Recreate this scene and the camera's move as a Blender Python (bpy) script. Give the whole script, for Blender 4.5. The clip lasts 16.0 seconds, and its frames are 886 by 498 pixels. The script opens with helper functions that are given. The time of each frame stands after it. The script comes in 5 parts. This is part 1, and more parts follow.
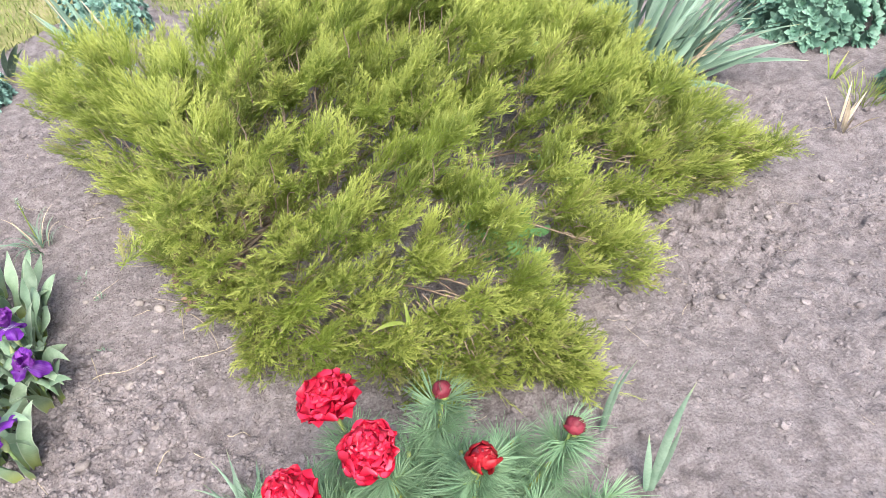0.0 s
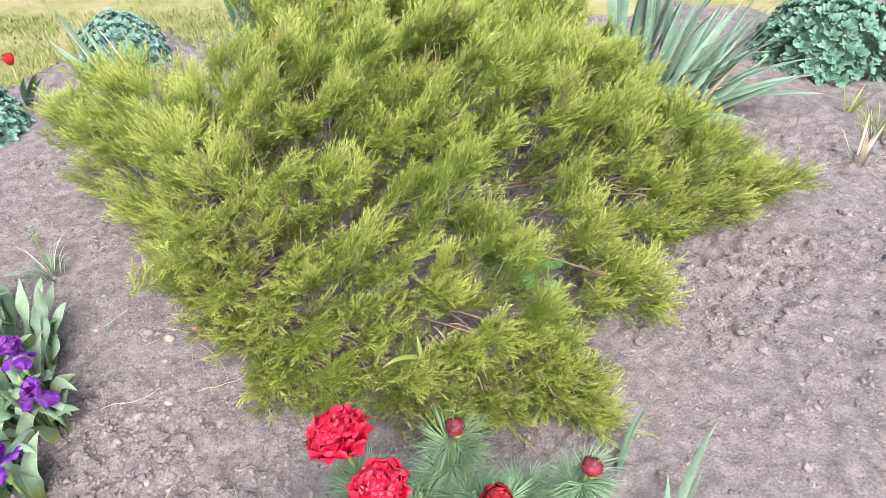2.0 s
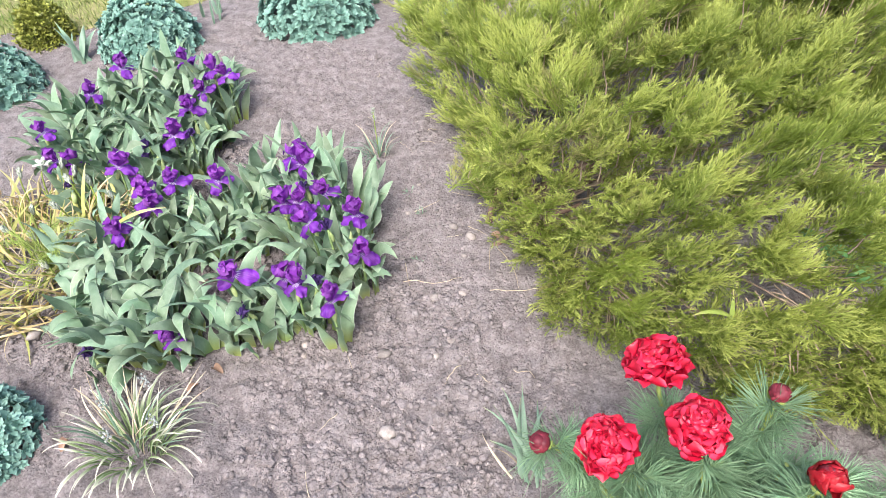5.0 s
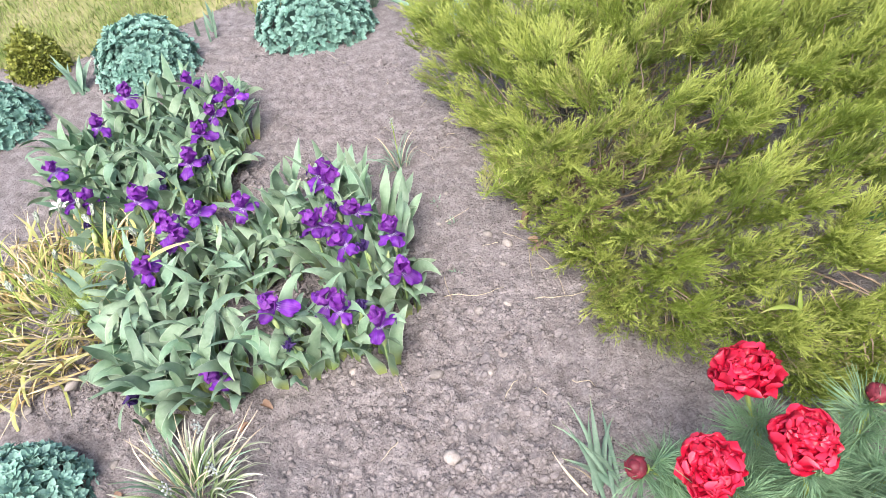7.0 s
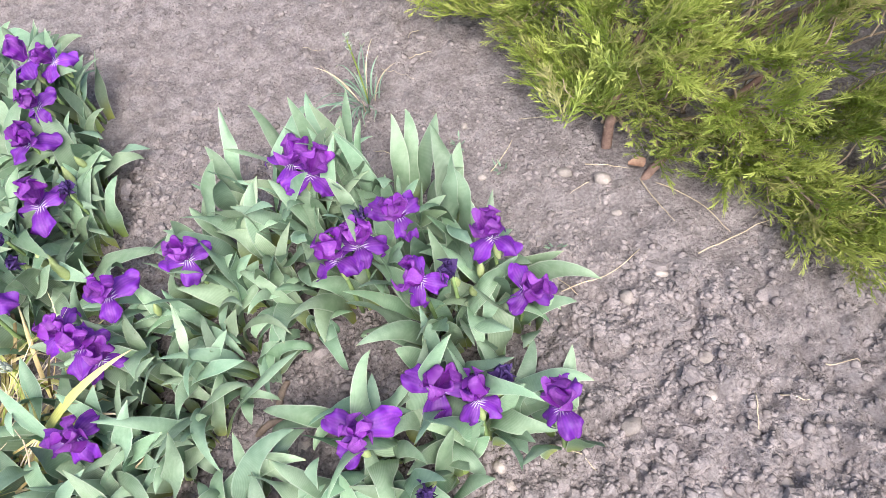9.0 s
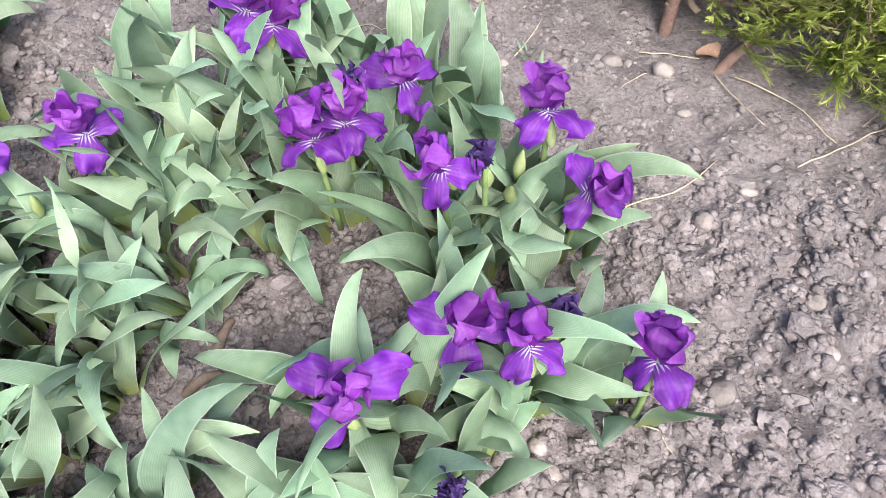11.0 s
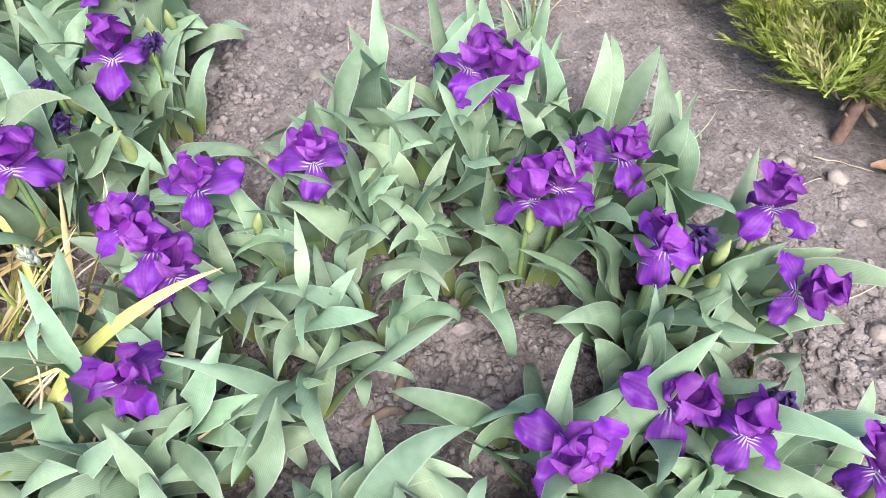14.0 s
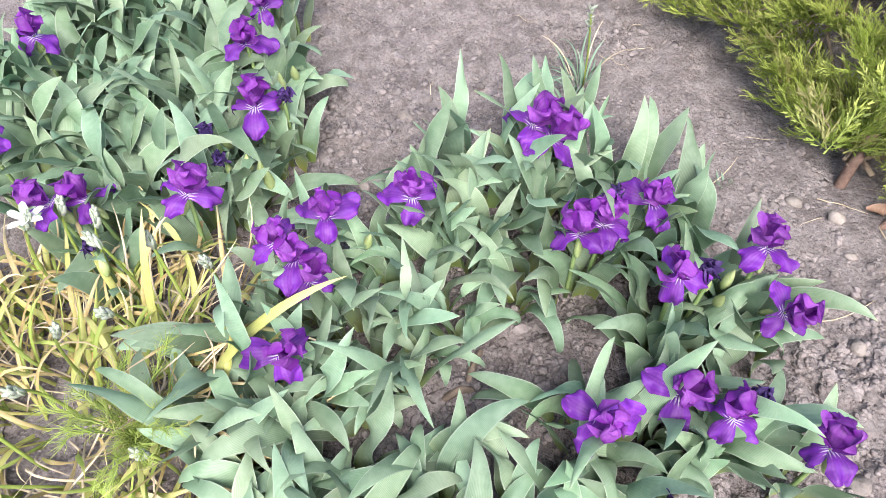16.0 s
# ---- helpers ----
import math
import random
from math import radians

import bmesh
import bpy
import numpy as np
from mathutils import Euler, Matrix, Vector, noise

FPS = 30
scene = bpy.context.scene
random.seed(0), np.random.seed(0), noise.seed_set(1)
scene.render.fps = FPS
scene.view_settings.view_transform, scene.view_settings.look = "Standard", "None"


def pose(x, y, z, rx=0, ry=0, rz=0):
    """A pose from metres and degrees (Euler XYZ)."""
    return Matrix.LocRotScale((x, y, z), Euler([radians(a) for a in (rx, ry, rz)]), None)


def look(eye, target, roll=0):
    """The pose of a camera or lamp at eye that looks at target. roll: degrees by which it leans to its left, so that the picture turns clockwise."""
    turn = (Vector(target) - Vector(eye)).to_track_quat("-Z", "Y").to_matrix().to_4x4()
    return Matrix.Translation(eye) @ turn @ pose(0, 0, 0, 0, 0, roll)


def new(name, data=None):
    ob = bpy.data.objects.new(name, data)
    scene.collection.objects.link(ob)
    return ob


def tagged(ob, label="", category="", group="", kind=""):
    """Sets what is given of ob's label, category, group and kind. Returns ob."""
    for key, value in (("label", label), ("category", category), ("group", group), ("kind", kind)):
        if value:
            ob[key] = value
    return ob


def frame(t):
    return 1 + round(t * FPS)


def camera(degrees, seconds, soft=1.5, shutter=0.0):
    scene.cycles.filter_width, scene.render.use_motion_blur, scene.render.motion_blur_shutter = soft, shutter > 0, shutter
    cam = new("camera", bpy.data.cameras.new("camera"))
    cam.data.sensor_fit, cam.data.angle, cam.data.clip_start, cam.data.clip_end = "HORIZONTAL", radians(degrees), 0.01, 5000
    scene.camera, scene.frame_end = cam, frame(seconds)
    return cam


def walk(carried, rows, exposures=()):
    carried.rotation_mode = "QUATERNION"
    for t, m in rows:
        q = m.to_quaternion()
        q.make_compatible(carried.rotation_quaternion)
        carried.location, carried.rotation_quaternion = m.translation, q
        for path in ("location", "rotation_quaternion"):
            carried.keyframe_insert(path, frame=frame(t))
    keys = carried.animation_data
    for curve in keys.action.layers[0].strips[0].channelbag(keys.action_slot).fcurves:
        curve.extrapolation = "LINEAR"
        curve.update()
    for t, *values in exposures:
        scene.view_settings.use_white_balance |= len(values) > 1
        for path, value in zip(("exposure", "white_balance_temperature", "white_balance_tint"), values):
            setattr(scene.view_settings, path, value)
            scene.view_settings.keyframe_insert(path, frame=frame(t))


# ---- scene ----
cam = camera(65.1, 16.0, soft=0.65)
PATH = [
    (0, (0.112, 0.141, 1.035), (0.049, 1.615, -0.315), -3.2),
    (0.5, (0.114, 0.146, 1.032), (0.083, 1.665, -0.268), -2.2),
    (1, (0.116, 0.149, 1.035), (0.06, 1.682, -0.247), -3.3),
    (1.5, (0.118, 0.158, 1.033), (0.053, 1.678, -0.266), -4.1),
    (2, (0.106, 0.156, 1.03), (0.015, 1.684, -0.257), -3.3),
    (2.5, (0.055, 0.137, 1.032), (-0.279, 1.625, -0.262), -4.5),
    (3, (0.019, 0.12, 1.02), (-0.505, 1.533, -0.294), -5.3),
    (3.5, (0.001, 0.108, 1.012), (-0.621, 1.471, -0.313), -5.6),
    (4, (-0.026, 0.088, 1.01), (-0.711, 1.415, -0.32), -5.1),
    (4.2, (-0.036, 0.083, 1.007), (-0.745, 1.393, -0.327), -5.3),
    (6.3, (-0.046, 0.087, 1.004), (-0.697, 1.387, -0.369), -6.0),
    (6.5, (-0.077, 0.108, 1.004), (-0.749, 1.398, -0.369), -8.3),
    (7, (-0.144, 0.103, 1.017), (-0.824, 1.393, -0.351), -9.9),
    (7.5, (-0.246, 0.169, 0.991), (-0.852, 1.427, -0.441), -9.5),
    (8, (-0.4, 0.328, 0.976), (-0.879, 1.569, -0.517), -11.5),
    (8.5, (-0.53, 0.432, 0.923), (-0.996, 1.626, -0.612), -12.7),
    (9, (-0.673, 0.504, 0.802), (-0.838, 1.582, -0.874), -13.1),
    (9.5, (-0.736, 0.556, 0.671), (-0.831, 1.649, -1.001), -10.7),
    (9.7, (-0.74, 0.566, 0.649), (-0.826, 1.634, -1.039), -9.5),
    (11.8, (-0.785, 0.582, 0.536), (-0.775, 1.587, -1.192), -1.3),
    (12, (-0.79, 0.583, 0.538), (-0.782, 1.615, -1.176), -0.6),
    (12.5, (-0.797, 0.584, 0.537), (-0.795, 1.656, -1.151), -0.0),
    (13, (-0.817, 0.579, 0.54), (-0.813, 1.659, -1.144), 0.7),
    (13.5, (-0.848, 0.579, 0.56), (-0.856, 1.674, -1.113), 0.3),
    (14, (-0.907, 0.571, 0.579), (-1.002, 1.702, -1.068), 1.3),
    (14.5, (-0.959, 0.575, 0.591), (-1.14, 1.778, -0.997), 2.1),
    (15, (-0.98, 0.563, 0.605), (-1.205, 1.772, -0.973), 1.7),
    (15.5, (-0.965, 0.532, 0.652), (-1.23, 1.643, -0.99), -3.4),
    (16, (-0.931, 0.483, 0.74), (-1.138, 1.592, -0.912), -1.2),
]
walk(cam, [(t, look(eye, target, roll)) for t, eye, target, roll in PATH])

# ---- light ----
world = bpy.data.worlds.new("sky")
world.use_nodes = True
wn, wl = world.node_tree.nodes, world.node_tree.links
sky = wn.new("ShaderNodeTexSky")
sky.sky_type, sky.sun_disc = "NISHITA", False
sky.sun_elevation, sky.sun_rotation = radians(55), radians(165)
sky.air_density, sky.dust_density = 1.0, 4.0
wl.new(sky.outputs["Color"], wn["Background"].inputs["Color"])
wn["Background"].inputs["Strength"].default_value = 0.135
scene.world = world
sun = new("sun", bpy.data.lights.new("sun", "SUN"))
sun.data.energy, sun.data.angle, sun.data.color = 2.25, radians(36), (1.0, 0.97, 0.93)
sun.matrix_world = look((0.4, -1.45, 2.15), (0, 0, 0))
scene.view_settings.exposure = 1.27


# ---- materials ----
def mat(name, c1, c2, scale=60.0, rough=0.6, bump=0.3, bump_scale=400.0, vary=0.25, island=False, through_light=0.0,
        ramp=None, spec=0.4, detail=4.0, veins=None, fine_share=0.45, hue=0.0):
    """Two-scale noise between c1 and c2, brightness varied piece by piece. ramp: (attribute, colour, from, to)."""
    m = bpy.data.materials.new(name)
    m.use_nodes = True
    nt = m.node_tree
    n, l = nt.nodes, nt.links
    bsdf = n["Principled BSDF"]
    geo = n.new("ShaderNodeNewGeometry")
    big, fine = n.new("ShaderNodeTexNoise"), n.new("ShaderNodeTexNoise")
    for node, sc in ((big, scale), (fine, scale * 7.3)):
        node.inputs["Scale"].default_value = sc
        node.inputs["Detail"].default_value = detail
        l.new(geo.outputs["Position"], node.inputs["Vector"])
    add = n.new("ShaderNodeMath")
    add.operation = "MULTIPLY_ADD"
    l.new(fine.outputs["Fac"], add.inputs[0])
    add.inputs[1].default_value = fine_share
    l.new(big.outputs["Fac"], add.inputs[2])
    fac = n.new("ShaderNodeMapRange")
    fac.inputs["From Min"].default_value, fac.inputs["From Max"].default_value = 0.28 + 0.5 * fine_share, 0.70 + 0.55 * fine_share
    l.new(add.outputs[0], fac.inputs["Value"])
    mix = n.new("ShaderNodeMix")
    mix.data_type = "RGBA"
    mix.inputs[6].default_value, mix.inputs[7].default_value = (*c1, 1), (*c2, 1)
    l.new(fac.outputs[0], mix.inputs[0])
    colour = mix.outputs[2]
    for attr, c, lo, hi in ramp or ():
        a = n.new("ShaderNodeAttribute")
        a.attribute_name = attr
        r = n.new("ShaderNodeMapRange")
        r.interpolation_type = "SMOOTHSTEP"
        r.inputs["From Min"].default_value, r.inputs["From Max"].default_value = lo, hi
        l.new(a.outputs["Fac"], r.inputs["Value"])
        mx = n.new("ShaderNodeMix")
        mx.data_type = "RGBA"
        l.new(r.outputs[0], mx.inputs[0])
        l.new(colour, mx.inputs[6])
        mx.inputs[7].default_value = (*c, 1)
        colour = mx.outputs[2]
    if veins:
        count, vein_colour, amount = veins
        ac = n.new("ShaderNodeAttribute")
        ac.attribute_name = "across"
        ph, si, am, vm = n.new("ShaderNodeMath"), n.new("ShaderNodeMath"), n.new("ShaderNodeMath"), n.new("ShaderNodeMix")
        ph.operation, si.operation, am.operation, vm.data_type = "MULTIPLY_ADD", "SINE", "MULTIPLY_ADD", "RGBA"
        ph.inputs[1].default_value = count * 3.14159
        l.new(ac.outputs["Fac"], ph.inputs[0])
        l.new(big.outputs["Fac"], ph.inputs[2])
        l.new(ph.outputs[0], si.inputs[0])
        l.new(si.outputs[0], am.inputs[0])
        am.inputs[1].default_value = am.inputs[2].default_value = amount / 2
        l.new(am.outputs[0], vm.inputs[0])
        l.new(colour, vm.inputs[6])
        vm.inputs[7].default_value = (*vein_colour, 1)
        colour = vm.outputs[2]
    if vary:
        if island:
            rnd = geo.outputs["Random Per Island"]
        else:
            rnd = n.new("ShaderNodeObjectInfo").outputs["Random"]
        vr = n.new("ShaderNodeMapRange")
        vr.inputs["To Min"].default_value, vr.inputs["To Max"].default_value = 1 - vary, 1 + vary
        l.new(rnd, vr.inputs["Value"])
        hs = n.new("ShaderNodeHueSaturation")
        l.new(vr.outputs[0], hs.inputs["Value"])
        l.new(colour, hs.inputs["Color"])
        if hue:
            again, hr = n.new("ShaderNodeMath"), n.new("ShaderNodeMapRange")
            again.operation = "PINGPONG"
            again.inputs[1].default_value = 0.13
            l.new(rnd, again.inputs[0])
            hr.inputs["From Max"].default_value = 0.13
            hr.inputs["To Min"].default_value, hr.inputs["To Max"].default_value = 0.5 - hue, 0.5 + hue * 0.4
            l.new(again.outputs[0], hr.inputs["Value"])
            l.new(hr.outputs[0], hs.inputs["Hue"])
        colour = hs.outputs[0]
    l.new(colour, bsdf.inputs["Base Color"])
    bsdf.inputs["Roughness"].default_value = rough
    bsdf.inputs["Specular IOR Level"].default_value = spec
    if bump:
        bt, bn = n.new("ShaderNodeTexNoise"), n.new("ShaderNodeBump")
        bt.inputs["Scale"].default_value, bt.inputs["Detail"].default_value = bump_scale, 5
        l.new(geo.outputs["Position"], bt.inputs["Vector"])
        bn.inputs["Strength"].default_value, bn.inputs["Distance"].default_value = bump, 0.002
        l.new(bt.outputs["Fac"], bn.inputs["Height"])
        l.new(bn.outputs[0], bsdf.inputs["Normal"])
    if through_light:
        tr, mxs = n.new("ShaderNodeBsdfTranslucent"), n.new("ShaderNodeMixShader")
        l.new(colour, tr.inputs["Color"])
        mxs.inputs[0].default_value = through_light
        l.new(bsdf.outputs[0], mxs.inputs[1])
        l.new(tr.outputs[0], mxs.inputs[2])
        l.new(mxs.outputs[0], n["Material Output"].inputs["Surface"])
    return m


def crumbly(m, scales=((85, 0.008, 0.6), (190, 0.012, 0.75), (520, 0.004, 0.5))):
    """Adds the relief of crumbs, at several sizes, to a soil material."""
    n, l = m.node_tree.nodes, m.node_tree.links
    geo = n.new("ShaderNodeNewGeometry")
    warp, off = n.new("ShaderNodeTexNoise"), n.new("ShaderNodeVectorMath")
    warp.inputs["Scale"].default_value, warp.inputs["Detail"].default_value = 45, 4
    off.operation = "MULTIPLY_ADD"
    off.inputs[1].default_value = (0.035, 0.035, 0.035)
    l.new(geo.outputs["Position"], warp.inputs["Vector"])
    l.new(warp.outputs["Color"], off.inputs[0])
    l.new(geo.outputs["Position"], off.inputs[2])
    last = None
    for scale, depth, strength in scales:
        bump = n.new("ShaderNodeBump")
        bump.inputs["Strength"].default_value, bump.inputs["Distance"].default_value = strength, depth
        if scale > 100:
            tex = n.new("ShaderNodeTexNoise")
            tex.inputs["Scale"].default_value, tex.inputs["Detail"].default_value, tex.inputs["Roughness"].default_value = scale, 6, 0.72
            l.new(geo.outputs["Position"], tex.inputs["Vector"])
            l.new(tex.outputs["Fac"], bump.inputs["Height"])
        else:
            tex = n.new("ShaderNodeTexVoronoi")
            tex.feature = "SMOOTH_F1"
            tex.inputs["Scale"].default_value, tex.inputs["Smoothness"].default_value = scale, 0.35
            l.new(off.outputs[0], tex.inputs["Vector"])
            l.new(tex.outputs["Distance"], bump.inputs["Height"])
            bump.invert = True
        if last:
            l.new(last.outputs[0], bump.inputs["Normal"])
        last = bump
    l.new(last.outputs[0], n["Principled BSDF"].inputs["Normal"])
    return m


SOIL = crumbly(mat("soil", (0.180, 0.155, 0.156), (0.358, 0.318, 0.320), 30, 0.95, 0, 260, 0, spec=0.12, detail=8, fine_share=0.9))
CLOD = mat("clod", (0.146, 0.126, 0.126), (0.300, 0.265, 0.266), 60, 0.95, 1.0, 420, 0.12, island=True, spec=0.12)
STONE = mat("stone", (0.21, 0.18, 0.168), (0.36, 0.32, 0.30), 60, 0.8, 0.4, 300, 0.3)
GRASS = mat("lawn_grass", (0.15, 0.22, 0.045), (0.33, 0.36, 0.13), 6, 0.7, 0, 1, 0.35, island=True, through_light=0.3)
STRAW = mat("straw", (0.40, 0.32, 0.22), (0.58, 0.50, 0.38), 60, 0.8, 0.2, 300, 0.3)
# ramp old: older inner growth, darkened further to carry shade between the boughs
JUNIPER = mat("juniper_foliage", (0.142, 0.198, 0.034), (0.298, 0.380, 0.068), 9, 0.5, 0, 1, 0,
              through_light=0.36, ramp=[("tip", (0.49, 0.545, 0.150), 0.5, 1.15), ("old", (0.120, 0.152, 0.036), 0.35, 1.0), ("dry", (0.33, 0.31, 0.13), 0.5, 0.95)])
BARK = mat("juniper_bark", (0.15, 0.112, 0.082), (0.33, 0.255, 0.19), 60, 0.9, 0.8, 160, 0.2)
TRUNK = mat("juniper_trunk", (0.12, 0.072, 0.058), (0.29, 0.19, 0.155), 60, 0.9, 1.0, 160, 0.2)
IRIS_LEAF = mat("iris_leaf", (0.190, 0.320, 0.198), (0.375, 0.515, 0.368), 14, 0.52, 0.15, 220, 0.26, through_light=0.38,
                ramp=[("along", (0.33, 0.43, 0.11), 0.42, 0.03), ("across", (0.50, 0.60, 0.48), 0.86, 1.0), ("across", (0.50, 0.60, 0.48), -0.86, -1.0), ("along", (0.50, 0.47, 0.27), 0.97, 1.03)],
                veins=(17, (0.135, 0.245, 0.15), 0.34), hue=0.05)
TALL_LEAF = mat("tall_iris_leaf", (0.095, 0.185, 0.13), (0.19, 0.30, 0.22), 20, 0.45, 0.15, 200, 0.25, through_light=0.15,
                ramp=[("streak", (0.20, 0.305, 0.215), 0.55, 0.95), ("along", (0.48, 0.43, 0.26), 0.88, 1.02)], veins=(6, (0.36, 0.48, 0.38), 0.25))
STANDARD = mat("iris_standard", (0.18, 0.028, 0.30), (0.35, 0.10, 0.50), 60, 0.55, 0.3, 240, 0.25, through_light=0.4,
               ramp=[("streak", (0.22, 0.026, 0.37), 0.5, 0.95)], veins=(9, (0.15, 0.018, 0.24), 0.35))
FALL = mat("iris_fall", (0.12, 0.018, 0.25), (0.25, 0.06, 0.41), 60, 0.55, 0.3, 240, 0.25, through_light=0.25,
           ramp=[("streak", (0.16, 0.02, 0.34), 0.5, 0.95), ("beard", (0.74, 0.68, 0.82), 0.35, 0.75)], veins=(8, (0.09, 0.012, 0.24), 0.4))
WITHERED = mat("withered_petal", (0.025, 0.012, 0.075), (0.07, 0.03, 0.16), 120, 0.7, 0.6, 300, 0.2)
STALK = mat("iris_stalk", (0.15, 0.24, 0.09), (0.24, 0.33, 0.13), 60, 0.6, 0.2, 200, 0.2)
SPATHE = mat("iris_spathe", (0.30, 0.39, 0.14), (0.46, 0.53, 0.27), 60, 0.6, 0.2, 200, 0.2, through_light=0.2)
PEONY_RED = mat("peony_petal", (0.36, 0.003, 0.018), (0.58, 0.008, 0.044), 50, 0.42, 0.15, 200, 0.25, through_light=0.15,
                ramp=[("along", (0.72, 0.04, 0.10), 0.85, 1.1)])
PEONY_BUD = mat("peony_bud_petal", (0.10, 0.008, 0.018), (0.20, 0.02, 0.036), 60, 0.6, 0.15, 200, 0.2)
PEONY_LEAF = mat("peony_thread_leaf", (0.16, 0.30, 0.165), (0.31, 0.47, 0.28), 30, 0.5, 0, 1, 0.25, through_light=0.2,
                 ramp=[("along", (0.26, 0.40, 0.16), 0.25, 0.0)])
PEONY_STEM = mat("peony_stem", (0.24, 0.33, 0.07), (0.36, 0.42, 0.14), 80, 0.5, 0.1, 200, 0.15)
SEDUM = mat("sedum_leaf", (0.122, 0.248, 0.202), (0.225, 0.380, 0.320), 22, 0.6, 0.1, 300, 0.16, through_light=0.06,
            ramp=[("along", (0.26, 0.42, 0.355), 0.75, 1.05)])
SEDUM_GREEN = mat("green_sedum_leaf", (0.10, 0.22, 0.155), (0.19, 0.335, 0.25), 22, 0.55, 0.1, 300, 0.16, through_light=0.06,
                  ramp=[("along", (0.20, 0.34, 0.25), 0.75, 1.05)])
BOX_LEAF = mat("boxwood_leaf", (0.13, 0.16, 0.025), (0.34, 0.35, 0.08), 30, 0.45, 0, 1, 0.35, island=True, through_light=0.15)
YELLOW_BLADE = mat("yellowing_blade", (0.48, 0.34, 0.13), (0.68, 0.57, 0.32), 25, 0.6, 0.1, 200, 0.35, through_light=0.3,
                   ramp=[("along", (0.72, 0.64, 0.46), 0.55, 1.0), ("along", (0.36, 0.40, 0.09), 0.4, 0.0)])
SALLOW_BLADE = mat("sallow_blade", (0.36, 0.39, 0.09), (0.55, 0.54, 0.20), 18, 0.55, 0.1, 200, 0.3, through_light=0.3,
                   ramp=[("along", (0.64, 0.58, 0.30), 0.6, 1.0)], veins=(5, (0.56, 0.58, 0.28), 0.3))
GREEN_BLADE = mat("green_blade", (0.22, 0.32, 0.05), (0.38, 0.46, 0.11), 18, 0.55, 0.1, 200, 0.25, through_light=0.3,
                  ramp=[("along", (0.60, 0.54, 0.22), 0.7, 1.0)], veins=(5, (0.46, 0.52, 0.2), 0.25))
PALE_BLADE = mat("pale_edged_blade", (0.14, 0.23, 0.075), (0.26, 0.35, 0.15), 30, 0.55, 0.1, 200, 0.25, through_light=0.25,
                 ramp=[("across", (0.42, 0.48, 0.33), 0.5, 0.95), ("across", (0.42, 0.48, 0.33), -0.5, -0.95), ("along", (0.70, 0.69, 0.58), 0.45, 0.9)])
BUD_WHITE = mat("pale_bud", (0.25, 0.285, 0.23), (0.42, 0.45, 0.39), 120, 0.6, 0.2, 300, 0.15,
                ramp=[("streak", (0.13, 0.175, 0.11), 0.4, 0.7)])
PETAL_WHITE = mat("white_petal", (0.76, 0.78, 0.74), (0.86, 0.87, 0.84), 60, 0.6, 0.1, 200, 0.08, through_light=0.25)
FEATHER = mat("feathery_leaf", (0.31, 0.42, 0.08), (0.48, 0.57, 0.18), 40, 0.55, 0, 1, 0.15, through_light=0.2)
AQUILEGIA = mat("columbine_leaf", (0.085, 0.22, 0.075), (0.17, 0.34, 0.13), 40, 0.55, 0.15, 200, 0.2, through_light=0.2)
BLUE_BLADE = mat("bluish_blade", (0.14, 0.235, 0.165), (0.25, 0.35, 0.26), 30, 0.5, 0.1, 200, 0.2, through_light=0.2,
                 ramp=[("along", (0.36, 0.40, 0.22), 0.85, 1.02)])
RHIZOME = mat("iris_rhizome", (0.13, 0.10, 0.08), (0.27, 0.205, 0.165), 60, 0.85, 0.6, 200, 0.2)
DEAD_LEAF = mat("dead_leaf", (0.19, 0.11, 0.075), (0.35, 0.235, 0.17), 60, 0.8, 0.3, 200, 0.3)
TULIP_RED = mat("tulip_petal", (0.62, 0.02, 0.03), (0.78, 0.06, 0.06), 60, 0.45, 0.1, 200, 0.1, through_light=0.2)

# ---- building helpers ----
R = np.random.RandomState(7)


def rnd(a, b):
    return float(R.uniform(a, b))


def np_mesh(name, verts, faces, material, attrs=None, smooth=True):
    """A mesh from arrays: faces is one (m, k) array or a list of them."""
    me = bpy.data.meshes.new(name)
    blocks = faces if isinstance(faces, list) else [faces]
    idx = np.concatenate([np.asarray(b, np.int32).ravel() for b in blocks])
    sizes = np.concatenate([np.full(len(b), np.shape(b)[1], np.int32) for b in blocks])
    verts = np.asarray(verts, np.float32)
    me.vertices.add(len(verts))
    me.vertices.foreach_set("co", verts.ravel())
    me.loops.add(len(idx))
    me.loops.foreach_set("vertex_index", idx)
    me.polygons.add(len(sizes))
    me.polygons.foreach_set("loop_start", np.r_[0, np.cumsum(sizes)[:-1]].astype(np.int32))
    me.polygons.foreach_set("use_smooth", np.full(len(sizes), smooth))
    me.update(calc_edges=True)
    for key, values in (attrs or {}).items():
        me.attributes.new(key, "FLOAT", "POINT").data.foreach_set("value", np.asarray(values, np.float32))
    me.materials.append(material)
    return me


def thing(name, loc, label, category, group="", kind=""):
    ob = new(name)
    ob.location = loc
    ob.empty_display_size = 0.05
    return tagged(ob, label, category, group, kind)


def part(name, me, parent, label="", m=None):
    ob = new(name, me)
    ob.parent = parent
    if m is not None:
        ob.matrix_basis = m
    return tagged(ob, label)


def place(x, y, z, rx=0.0, ry=0.0, rz=0.0, s=1.0):
    return pose(x, y, z, rx, ry, rz) @ Matrix.Scale(s, 4)


def aim(p, direction, spin=0.0, s=1.0):
    """A pose at p whose z axis points along direction."""
    q = Vector(direction).to_track_quat("Z", "Y").to_matrix().to_4x4()
    return Matrix.Translation(p) @ q @ Matrix.Rotation(spin, 4, "Z") @ Matrix.Scale(s, 4)


LATTICE = np.random.RandomState(3).rand(257, 257)


